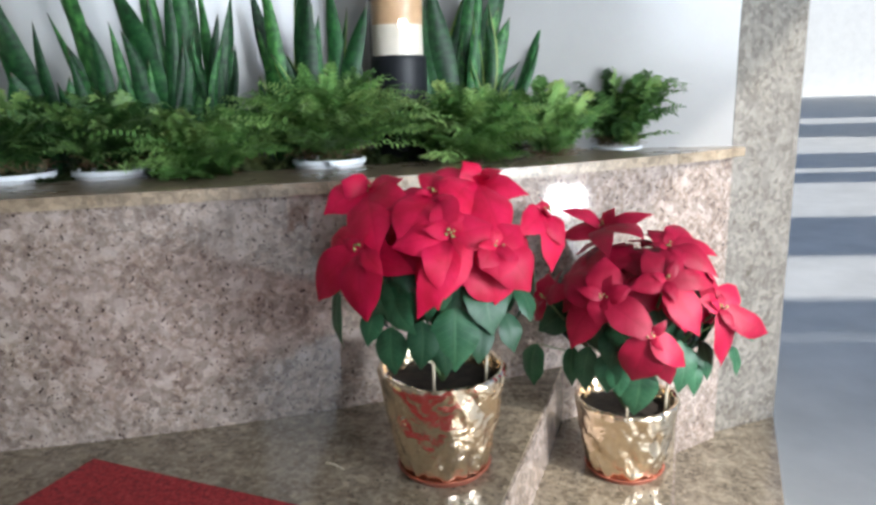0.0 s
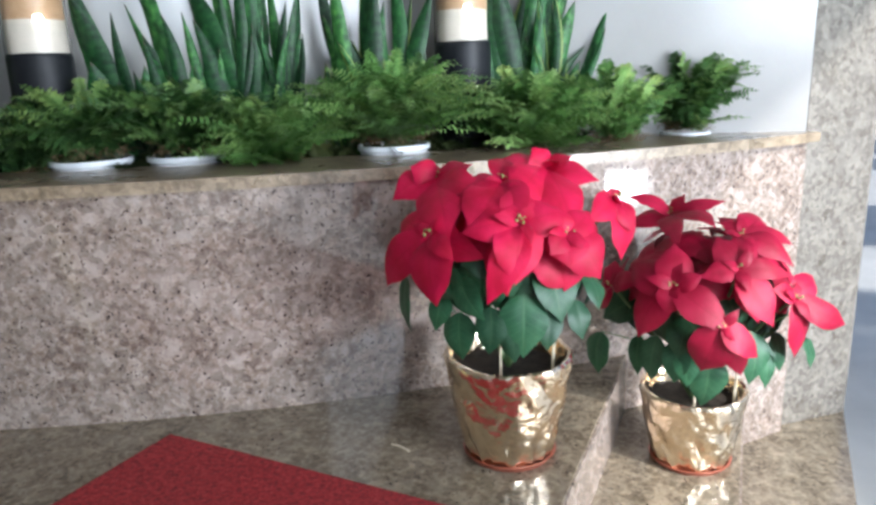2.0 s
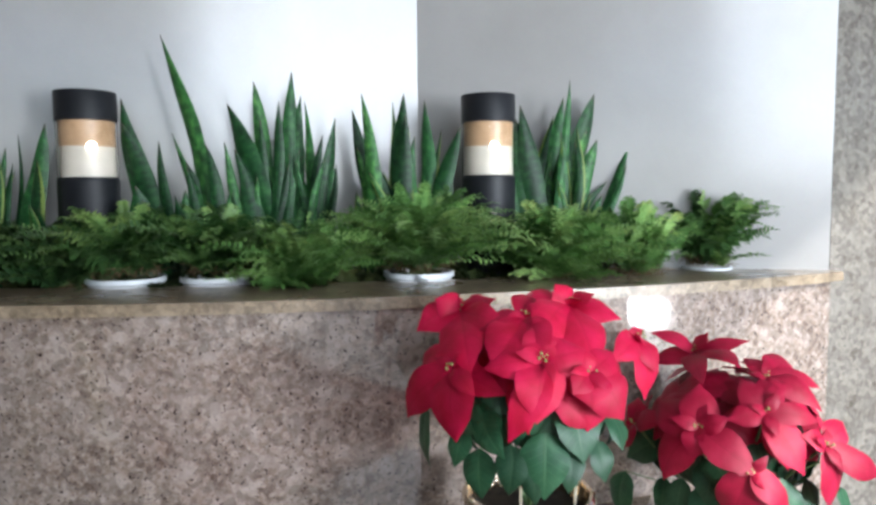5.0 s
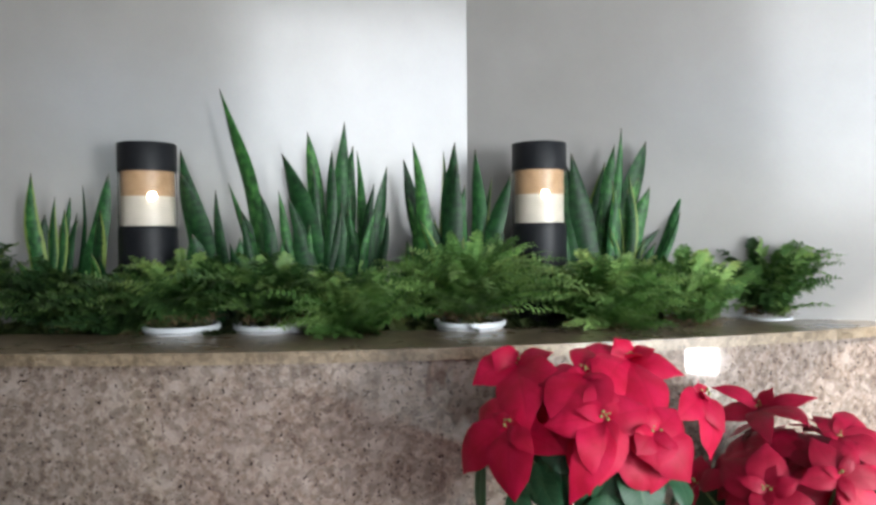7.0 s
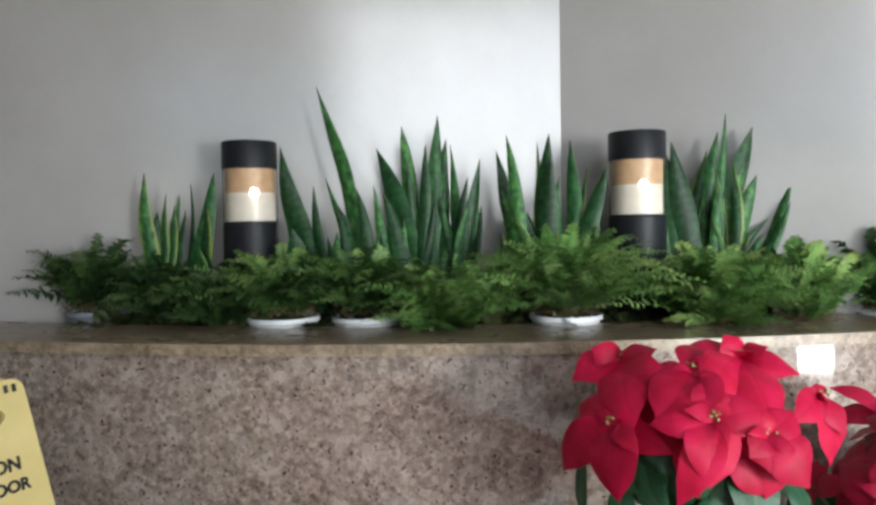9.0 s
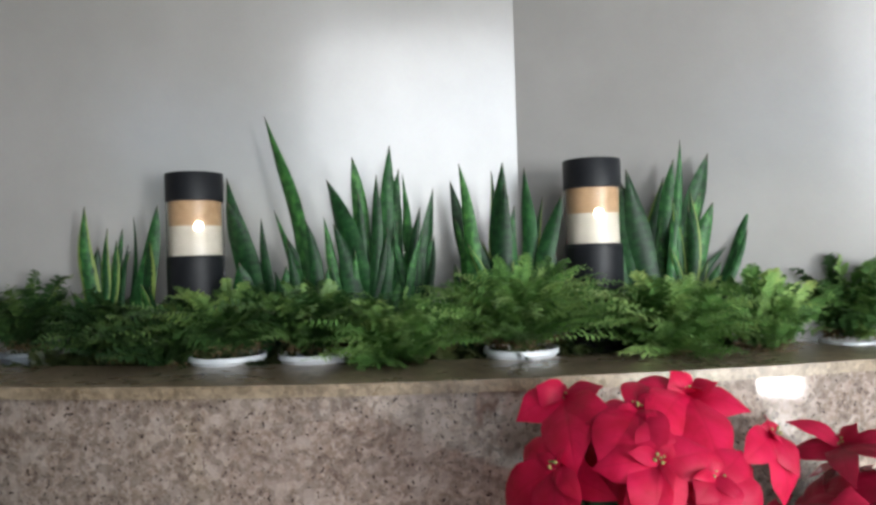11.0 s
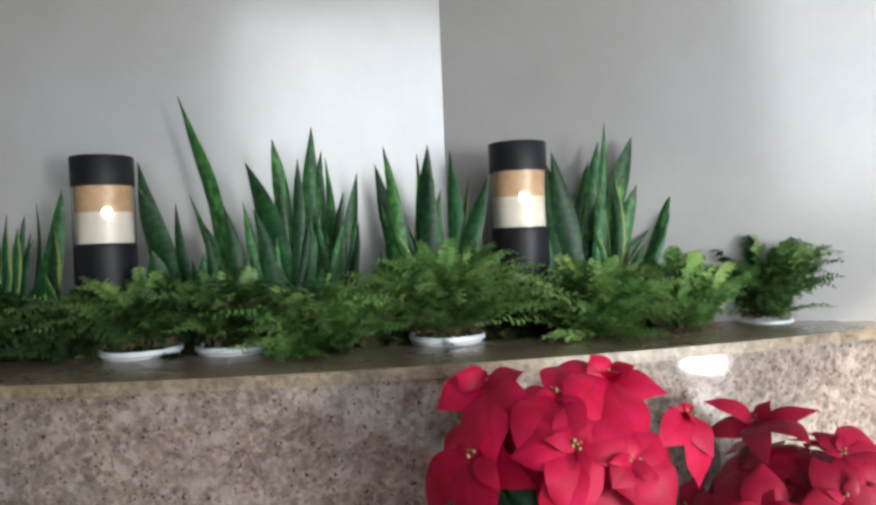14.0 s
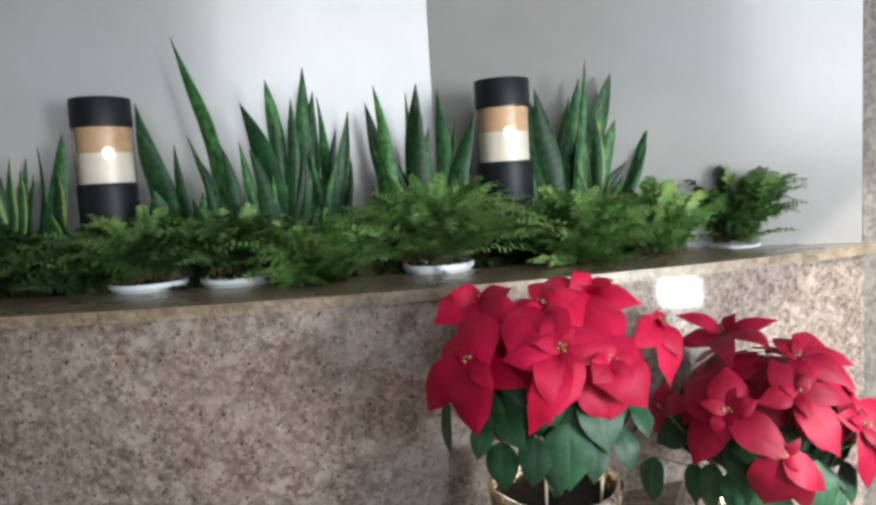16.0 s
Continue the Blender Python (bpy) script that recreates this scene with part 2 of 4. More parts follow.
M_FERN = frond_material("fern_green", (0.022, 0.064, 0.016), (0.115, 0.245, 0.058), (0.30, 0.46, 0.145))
# dimmer copies of fern_green; the weaker light on the left is in their colour
M_FERN2 = frond_material("dimmed_fern_green", (0.011, 0.036, 0.009), (0.052, 0.125, 0.031), (0.18, 0.31, 0.085))
M_FERN3 = frond_material("left_shade_fern_green", (0.007, 0.024, 0.006), (0.03, 0.075, 0.02), (0.12, 0.20, 0.055))
# dull green with the shade between the pots mixed into the colour
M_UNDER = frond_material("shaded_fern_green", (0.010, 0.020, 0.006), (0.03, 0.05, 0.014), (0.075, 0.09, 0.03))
M_STEM = plain("green_stem", (0.05, 0.10, 0.03), (0.09, 0.14, 0.05), 0.5, 40)


def blade_material(name, margin):
    """Snake-plant blade: dark green with wavy grey-green cross bands, a margin and a dry tip."""
    m, n, l, p = nodes_of(name)
    u, v, tc = across_along(n, l)
    mp = n.new("ShaderNodeMapping")
    mp.inputs["Scale"].default_value = (2.5, 26.0, 1.0)
    l.new(tc.outputs["UV"], mp.inputs[0])
    info = n.new("ShaderNodeObjectInfo")
    shift = n.new("ShaderNodeVectorMath")
    l.new(mp.outputs[0], shift.inputs[0])
    l.new(info.outputs["Random"], shift.inputs[1])
    band = n.new("ShaderNodeTexNoise")
    band.inputs["Scale"].default_value, band.inputs["Detail"].default_value = 1.0, 4
    l.new(shift.outputs[0], band.inputs["Vector"])
    r = ramp(n, [(0.32, (0.007, 0.032, 0.010)), (0.5, (0.018, 0.078, 0.024)), (0.7, (0.050, 0.155, 0.045))])
    l.new(band.outputs[0], r.inputs[0])
    streak = noise_tex(n, l, 10, 4, 0.6, stretch=(9.0, 9.0, 0.7))
    c = mix(n, l, 0.35, r.outputs[0], streak.outputs[0], "OVERLAY")
    tint = ramp(n, [(0.0, (0.28, 0.36, 0.36)), (0.35, (0.6, 0.75, 0.65)), (0.7, (1.1, 1.2, 1.05)), (1.0, (2.0, 1.75, 1.2))])
    l.new(info.outputs["Random"], tint.inputs[0])
    c = mix(n, l, 1.0, c, tint.outputs[0], "MULTIPLY")
    if margin:
        edge = ramp(n, [(0.62, (0, 0, 0)), (0.74, (1, 1, 1))])
        l.new(math_node(n, l, "ADD", u, math_node(n, l, "MULTIPLY", math_node(n, l, "SUBTRACT", band.outputs[0], 0.5), 0.5)), edge.inputs[0])
        c = mix(n, l, math_node(n, l, "MULTIPLY", edge.outputs[0], 0.8), c, margin)
    tip = ramp(n, [(0.955, (0, 0, 0)), (0.99, (1, 1, 1))])
    l.new(v, tip.inputs[0])
    c = mix(n, l, tip.outputs[0], c, (0.05, 0.04, 0.025))
    l.new(c, p.inputs["Base Color"])
    p.inputs["Roughness"].default_value = 0.5
    p.inputs["Specular IOR Level"].default_value = 0.32
    bump(n, l, p, streak.outputs[0], 0.2, 0.0015)
    return m


M_BLADE = blade_material("banded_green_blade", None)
M_BLADE_EDGED = blade_material("yellow_edged_green_blade", (0.20, 0.27, 0.055))


def mat_material():
    m, n, l, p = nodes_of("red_loop_mat")
    a = noise_tex(n, l, 95, 4, 0.8)
    b = noise_tex(n, l, 6, 3, 0.5)
    r = ramp(n, [(0.36, (0.13, 0.004, 0.006)), (0.52, (0.36, 0.014, 0.018)), (0.70, (0.48, 0.05, 0.055))])
    l.new(a.outputs[0], r.inputs[0])
    c = mix(n, l, 0.25, r.outputs[0], b.outputs[0], "MULTIPLY")
    l.new(c, p.inputs["Base Color"])
    p.inputs["Roughness"].default_value = 0.85
    bump(n, l, p, a.outputs[0], 0.9, 0.006)
    return m


M_MAT = mat_material()


def glow(name, colour, strength):
    m, n, l, p = nodes_of(name)
    p.inputs["Base Color"].default_value = (*colour, 1)
    p.inputs["Emission Color"].default_value = (*colour, 1)
    p.inputs["Emission Strength"].default_value = strength
    return m


M_BULB = glow("lit_bulb", (1.0, 0.88, 0.68), 36.0)


def glass_material():
    m, n, l, p = nodes_of("clear_lamp_glass")
    a = noise_tex(n, l, 60, 3, 0.5)
    p.inputs["Base Color"].default_value = (0.97, 0.96, 0.93, 1)
    p.inputs["Roughness"].default_value = 0.06
    p.inputs["Transmission Weight"].default_value = 1.0
    p.inputs["IOR"].default_value = 1.03
    bump(n, l, p, a.outputs[0], 0.1, 0.001)
    return m


M_GLASS = glass_material()
M_REFLECT = plain("amber_reflector", (0.30, 0.185, 0.10), (0.40, 0.26, 0.15), 0.4, 40)
M_INNER = plain("cream_reflector", (0.44, 0.41, 0.35), (0.52, 0.48, 0.42), 0.4, 20)

# ---- mesh helpers ----


def finish(name, bm, material, smooth=False):
    bmesh.ops.recalc_face_normals(bm, faces=bm.faces)
    if smooth:
        for e in bm.edges:
            e.smooth = len(e.link_faces) != 2 or e.calc_face_angle(0.0) < 0.75
    me = bpy.data.meshes.new(name)
    bm.to_mesh(me)
    bm.free()
    me.materials.append(material)
    if smooth:
        me.polygons.foreach_set("use_smooth", [True] * len(me.polygons))
    return me


def part(name, bm, material, parent=None, label="", smooth=False):
    ob = new(name, finish(name, bm, material, smooth))
    if parent:
        ob.parent = parent
    if label:
        ob["label"] = label
    return ob


def thing(name, label, category, group="", kind="", at=(0, 0, 0)):
    ob = new(name)
    ob.location = at
    bpy.context.view_layer.update()
    return tagged(ob, label, category, group, kind)


def put(ob, parent):
    """Parent a mesh built in world places."""
    ob.parent = parent
    ob.matrix_parent_inverse = Matrix.Translation(parent.location).inverted()
    return ob


def prism(poly, z0, z1, bevel=0.0):
    bm = bmesh.new()
    lo = [bm.verts.new((x, y, z0)) for x, y in poly]
    hi = [bm.verts.new((x, y, z1)) for x, y in poly]
    bm.faces.new(lo[::-1])
    bm.faces.new(hi)
    for i in range(len(poly)):
        j = (i + 1) % len(poly)
        bm.faces.new((lo[i], lo[j], hi[j], hi[i]))
    if bevel:
        bmesh.ops.bevel(bm, geom=bm.edges[:], offset=bevel, segments=2, affect="EDGES", profile=0.6)
    return bm


def lathe(profile, steps=40, wobble=None):
    bm = bmesh.new()
    rings = []
    for k, (r, z) in enumerate(profile):
        ring = []
        for i in range(steps):
            a = 2 * math.pi * i / steps
            rr, zz = (r, z) if wobble is None else wobble(r, z, a, k)
            ring.append(bm.verts.new((rr * math.cos(a), rr * math.sin(a), zz)))
        rings.append(ring)
    for a, b in zip(rings, rings[1:]):
        for i in range(steps):
            j = (i + 1) % steps
            bm.faces.new((a[i], a[j], b[j], b[i]))
    return bm


def tube(bm, pts, r0, r1, sides=6):
    rings = []
    for k, p in enumerate(pts):
        p = Vector(p)
        d = (Vector(pts[min(k + 1, len(pts) - 1)]) - Vector(pts[max(k - 1, 0)])).normalized()
        u = d.cross(Vector((0.3, 0.9, 0.2))).normalized()
        v = d.cross(u)
        r = r0 + (r1 - r0) * k / (len(pts) - 1)
        rings.append([bm.verts.new(p + r * (math.cos(t) * u + math.sin(t) * v)) for t in (2 * math.pi * i / sides for i in range(sides))])
    for a, b in zip(rings, rings[1:]):
        for i in range(sides):
            j = (i + 1) % sides
            bm.faces.new((a[i], a[j], b[j], b[i]))
    bm.faces.new(rings[0][::-1])
    bm.faces.new(rings[-1])
    return bm


# ---- structure ----
ARC_X, ARC_Y, ARC_R = -2.169, 6.354, 5.04   # centre and radius of the curved planter front
LEDGE = 0.571
RISER, TREAD_X = 0.165, 0.318


def arc(deg, r=ARC_R):
    a = radians(deg)
    return (ARC_X + r * math.sin(a), ARC_Y - r * math.cos(a))


def arc_slab(d0, d1, r_out, r_in, z0, z1, seg, bevel=0.0):
    outer = [arc(d0 + (d1 - d0) * i / seg, r_out) for i in range(seg + 1)]
    inner = [arc(d0 + (d1 - d0) * i / seg, r_in) for i in range(seg, -1, -1)]
    return prism(outer + inner, z0, z1, bevel)


def nose(i, y):
    return 0.206 + 0.28 * (y - 1.82) + TREAD_X * i


landing = part("floor", prism([(-5, -5), (nose(0, -5), -5), (nose(0, 2.25), 2.25), (-5, 2.25)], -0.7, 0.0, 0.003), M_STEP)
tagged(landing, "polished dark brown granite landing floor", "floor", kind="structure")
LEVELS = (0.0, -RISER, -0.40)


def strip_edge(y):
    return 0.84 + 0.335 * (y - 1.84)


for i in (1, 2):
    far = [(nose(1, -5), -5), (nose(1, 3.4), 3.4)] if i == 1 else [(strip_edge(-5), -5), (strip_edge(3.4), 3.4)]
    st = part("step_%d" % i, prism([(nose(i - 1, -5) + 0.001, -5), *far, (nose(i - 1, 3.4) + 0.001, 3.4)], -0.7, LEVELS[i], 0.003), M_STEP)
    tagged(st, "polished brown granite step with pale worn nosing", "step", kind="structure")
for i in (0, 1):
    y1 = 1.82 if i == 0 else 2.1
    ns = part("trim", prism([(nose(i, -5), -5), (nose(i, -5) + 0.004, -5), (nose(i, y1) + 0.004, y1), (nose(i, y1), y1)], LEVELS[i + 1] + 0.001, LEVELS[i] - 0.004), M_FACE)
    tagged(ns, "speckled pale granite riser facing of a step", "riser", kind="structure")
ground = part("ground", prism([(-60, -120), (400, -120), (400, 400), (-60, 400)], -0.9, -RISER * 3), M_PAVE)
tagged(ground, "pale blue-grey paved ground outside in sunlight", "ground", kind="structure")

CORNER, W_LEFT, W_RIGHT = (-0.480, 2.42), (-4.2, 0.58), (0.797, 2.335)


def wall(name, a, b, z0, z1, thick, material, label):
    d = Vector((b[0] - a[0], b[1] - a[1])).normalized()
    n = Vector((-d.y, d.x)) * thick
    ob = part(name, prism([a, b, (b[0] + n.x, b[1] + n.y), (a[0] + n.x, a[1] + n.y)], z0, z1), material)
    return tagged(ob, label, "wall", kind="structure")


wall("wall_left", W_LEFT, CORNER, 0, 3.0, 0.2, M_WALL, "satin light grey painted wall behind the planter")
wall("wall_right", CORNER, W_RIGHT, -0.4, 3.0, 0.2, M_WALL, "plain light grey painted wall behind the planter")
wall("wall_side", (-4.2, -5), W_LEFT, 0, 3.0, 0.2, M_WALL, "plain grey painted side wall")
wall("wall_back", (-0.5, -5), (-4.2, -5), 0, 3.0, 0.2, M_WALL, "plain grey painted wall closing the porch")
seam_d = Vector((CORNER[0] - W_LEFT[0], CORNER[1] - W_LEFT[1])).normalized()
seam_n = Vector((seam_d.y, -seam_d.x)) * 0.002
s0, s1 = Vector(CORNER) - seam_d * 0.95, Vector(CORNER) - seam_d * 0.01
seam = part("trim", prism([tuple(s0), tuple(s0 + seam_n), tuple(s1 + seam_n), tuple(s1)], 1.682, 1.688), M_WALL)
tagged(seam, "thin painted panel seam across the grey wall", "seam", kind="structure")
# never in view; its edge at x = 3.0 is set to block the sun
ceiling = part("ceiling", prism([(-4.4, -5.2), (3.0, -5.2), (3.0, 3.0), (-4.4, 3.0)], 3.0, 3.2), M_CEIL)
tagged(ceiling, "unseen plain white porch ceiling that cuts off the sun", "ceiling", kind="structure")

pil = part("pilaster", prism([(0.7985, 2.3345), (1.043, 2.45), (0.96, 2.9), (0.7985, 2.9)], -0.6, 3.0), M_PIL)
tagged(pil, "brown granite clad pilaster at the planter's end", "pilaster", kind="structure")

planter = thing("planter", "curved planter clad in polished pink beige granite", "planter", kind="structure")
JOINTS = (-9.0, 0.0, 10.9, 21.5, 36.1)
for a, b in zip(JOINTS, JOINTS[1:]):
    part("panel", arc_slab(a + 0.004, b - 0.004, ARC_R - 0.02, ARC_R - 0.05, -0.46 if b > 22 else -0.02, LEDGE - 0.028, 14), M_FACE, planter)
part("end_panel", prism([arc(36.1, ARC_R - 0.051), arc(36.1, ARC_R - 0.3), arc(35.8, ARC_R - 0.3), arc(35.8, ARC_R - 0.051)], -0.45, LEDGE - 0.028), M_FACE, planter)
part("ledge", arc_slab(-9.0, 36.5, ARC_R, ARC_R - 0.31, LEDGE - 0.028, LEDGE, 40, 0.006), M_CAP, planter, "brown polished granite ledge with a rounded edge")
part("ledge_end", arc_slab(30, 36.4, ARC_R - 0.3105, ARC_R - 0.75, LEDGE - 0.026, LEDGE - 0.001, 6), M_CAP, planter, "brown granite slab beside the pilaster")
part("soil", prism([arc(d, ARC_R - 0.30) for d in range(-8, 32, 2)] + [(0.55, 2.44), (-0.48, 2.41), (-2.9, 1.22)], 0.30, 0.505), M_SOIL, planter, "dark bed of soil in the trough")

# ---- outside ----
# unseen roof strips over the forecourt, added so that their shadows stripe the paving
for y0, y1, x0, z in ((-3.0, 0.22, 4.7, 3.25), (0.39, 0.87, 4.7, 3.25), (2.07, 3.47, 4.7, 3.25), (5.87, 6.77, 4.7, 3.25), (7.37, 9.37, 4.7, 3.25), (13.1, 17.7, 4.7, 3.25), (16.8, 44.0, 14.0, 8.0)):
    x1, ym = x0 + 8.5 + 0.5 * y1, (y0 + y1) / 2
    roof = thing("canopy", "unseen white strip on posts, added to cast a shadow stripe on the forecourt", "canopy", "canopy strips")
    part("slab", prism([(x0, y0), (x1, y0), (x1, y1), (x0, y1)], z, z + 0.2, 0.02), M_WHITE, roof)
    for x in (x0 + 4.3 if z < 5 else x1 - 4, x1 - 0.5):
        part("post", prism([(x, ym - 0.1), (x + 0.2, ym - 0.1), (x + 0.2, ym + 0.1), (x, ym + 0.1)], -RISER * 3, z, 0.01), M_WHITE, roof)
# white and 8 m tall to give the blown-out brightness above the horizon
low = part("garden_wall", prism([(8, 53), (90, 55), (90, 55.4), (8, 53.4)], -0.6, 8.0, 0.03), M_WHITE)
tagged(low, "long tall white wall added for the blown-out brightness beyond the forecourt", "wall", kind="structure")

# ---- bollard lamps ----


def bollard_lamp(x, y, turn, label):
    ob = thing("bollard_lamp", label, "lamp", "lamps in the planter", at=(x, y, 0.505))
    ob.rotation_euler = (0, 0, radians(turn))
    r = 0.082
    part("post", lathe([(0.0, 0.0), (r, 0.0), (r, 0.352), (r - 0.002, 0.354), (r - 0.002, 0.36), (0, 0.36)], 48), M_BLACK, ob, "black metal post", True)
    band = part("glass", lathe([(r - 0.001, 0.361), (r - 0.001, 0.517), (r - 0.004, 0.517), (r - 0.004, 0.361), (r - 0.001, 0.361)], 48), M_GLASS, ob, "clear glass band", True)
    band.visible_shadow = False
    part("reflector", lathe([(r - 0.0085, 0.446), (r - 0.0085, 0.517)], 48), M_REFLECT, ob, "amber tinted reflector", True)
    part("core", lathe([(r - 0.009, 0.361), (r - 0.009, 0.4455)], 48), M_INNER, ob, "cream lamp base", True)
    bulb = part("bulb", lathe([(0.0, 0.0), (0.009, 0.002), (0.014, 0.013), (0.010, 0.026), (0.0, 0.030)], 20), M_BULB, band, "lit warm bulb", True)
    bulb.location, bulb.scale = (0.014, -0.0748, 0.431), (0.85, 0.15, 0.85)
    part("cap", lathe([(0.0, 0.518), (r, 0.518), (r, 0.596), (r - 0.002, 0.599), (0, 0.599)], 48), M_BLACK, ob, "black metal cap", True)
    return ob


bollard_lamp(-1.327, 1.871, 33, "black bollard lamp with a lit amber and cream band")
bollard_lamp(-0.219, 2.200, 8, "black bollard lamp with a lit band beside snake plants")

# ---- snake plants ----


def blade_mesh(base, tip, width, rng, bow=None):
    """Stiff upright blade: narrow foot, broad middle, pointed tip, a channel down its face."""
    base, tip = Vector(base), Vector(tip)
    axis = tip - base
    d = axis.normalized()
    side = Vector((1, 0.25, 0)).normalized()
    side = (side - d * side.dot(d)).normalized()
    side = Matrix.Rotation(rng.uniform(-0.45, 0.45), 3, d) @ side
    out = d.cross(side)
    sway = rng.uniform(-0.03, 0.03) if bow is None else bow
    twist = rng.uniform(-0.7, 0.7)
    phase, ripple = rng.uniform(0, 6.28), rng.uniform(0.05, 0.13)
    crest = rng.uniform(0.5, 0.72)
    bm = bmesh.new()
    uv = bm.loops.layers.uv.new("leaf")
    rows = []
    n = 18
    for k in range(n + 1):
        t = k / n
        if t < crest:
            w = 0.62 + 0.38 * math.sin(t / crest * math.pi / 2)
        else:
            w = 1 - ((t - crest) / (1 - crest)) ** 1.9
        w = max(w * width * 0.55, 0.0008)
        rot = Matrix.Rotation(twist * (t - 0.4), 3, d)
        s, o = rot @ side, rot @ out
        c = base + axis * t + side * (sway * math.sin(math.pi * t) + 0.004 * math.sin(8 * t + phase)) + out * (0.012 * math.sin(math.pi * t))
        th = 0.003 * (1 - 0.7 * t)
        wl = w * (1 + ripple * math.sin(13 * t + phase))
        wr = w * (1 + ripple * math.sin(11 * t + 2 * phase))
        ring = ((-wl, 0.30 * w), (-wl * 0.5, 0.06 * w - th), (0, -th), (wr * 0.5, 0.06 * w - th), (wr, 0.30 * w), (wr * 0.5, 0.06 * w + th), (0, th), (-wl * 0.5, 0.06 * w + th))
        rows.append([bm.verts.new(c + s * x + o * y) for x, y in ring])
    us = (0, 0.25, 0.5, 0.75, 1, 0.75, 0.5, 0.25)
    for k, (a, b) in enumerate(zip(rows, rows[1:])):
        for i in range(8):
            j = (i + 1) % 8
            f = bm.faces.new((a[i], a[j], b[j], b[i]))
            for loop, (x, y) in zip(f.loops, ((us[i], k), (us[j], k), (us[j], k + 1), (us[i], k + 1))):
                loop[uv].uv = (x, y / n)
    bm.faces.new(rows[0])
    bm.faces.new(rows[-1])
    return bm


def snake_plant(label, blades, edged=0.0):
    rng = random.Random(len(label))
    cx = sum(b[0][0] for b in blades) / len(blades)
    cy = sum(b[0][1] for b in blades) / len(blades)
    ob = thing("snake_plant", label, "plant", "snake plants in the planter", at=(cx, cy, 0.5))
    for base, tip, w, *bow in blades:
        w = min(max(w * 1.12, 0.022), 0.070)
        skin = M_BLADE_EDGED if rng.random() < edged else M_BLADE
        put(part("blade", blade_mesh(base, tip, w, rng, *bow), skin, smooth=True), ob)
        most = 0.95 if tip[2] < 1.2 else 0.62
        for k in (rng.uniform(0.35, 0.6), rng.uniform(0.5, min(0.8, most)), rng.uniform(0.6, most)):
            low = [p + (q - p) * k + rng.uniform(-0.03, 0.03) for p, q in zip(base, tip)]
            foot = [v + rng.uniform(-0.03, 0.03) for v in base[:2]] + [base[2]]
            put(part("blade", blade_mesh(foot, low, max(w, 0.034) * rng.uniform(0.75, 1.0), rng), M_BLADE_EDGED if rng.random() < edged else M_BLADE, smooth=True), ob)
    return ob


snake_plant("tall bright green snake plant beside a lamp", [
    ((-1.547, 1.744, 0.500), (-1.634, 1.769, 1.020), 0.040),
    ((-1.574, 1.745, 0.500), (-1.579, 1.800, 0.955), 0.025),
    ((-1.600, 1.794, 0.500), (-1.580, 1.856, 0.954), 0.020),
    ((-1.550, 1.790, 0.500), (-1.530, 1.849, 0.987), 0.013),
    ((-1.480, 1.765, 0.500), (-1.427, 1.831, 1.016), 0.050),
    ((-1.481, 1.739, 0.500), (-1.714, 1.780, 0.772), 0.018)], 0.5)
snake_plant("snake plant with one long leaning blade", [
    ((-1.113, 1.917, 0.500), (-1.248, 1.923, 1.093), 0.061),
    ((-1.045, 1.897, 0.500), (-1.137, 1.924, 0.969), 0.029),
    ((-1.005, 1.976, 0.500), (-1.149, 1.978, 1.278), 0.044, 0.026),
    ((-0.966, 1.915, 0.500), (-1.013, 1.956, 0.958), 0.032),
    ((-0.956, 1.935, 0.500), (-1.081, 1.963, 0.893), 0.025)])
snake_plant("dense snake plant with upright dark green blades", [
    ((-0.798, 2.016, 0.500), (-0.971, 2.009, 1.078), 0.065),
    ((-0.901, 1.959, 0.500), (-0.978, 1.998, 0.968), 0.025),
    ((-0.817, 2.019, 0.500), (-0.896, 2.038, 1.145), 0.040),
    ((-0.818, 2.031, 0.500), (-0.890, 2.055, 1.062), 0.029),
    ((-0.777, 2.069, 0.500), (-0.805, 2.102, 1.182), 0.043),
    ((-0.797, 1.992, 0.500), (-0.813, 2.032, 1.086), 0.029),
    ((-0.745, 2.045, 0.500), (-0.760, 2.084, 1.089), 0.032),
    ((-0.743, 2.048, 0.500), (-0.676, 2.114, 1.043), 0.036),
    ((-0.732, 2.007, 0.500), (-0.697, 2.067, 0.987), 0.025),
    ((-0.699, 1.975, 0.500), (-0.654, 2.051, 0.902), 0.018)])
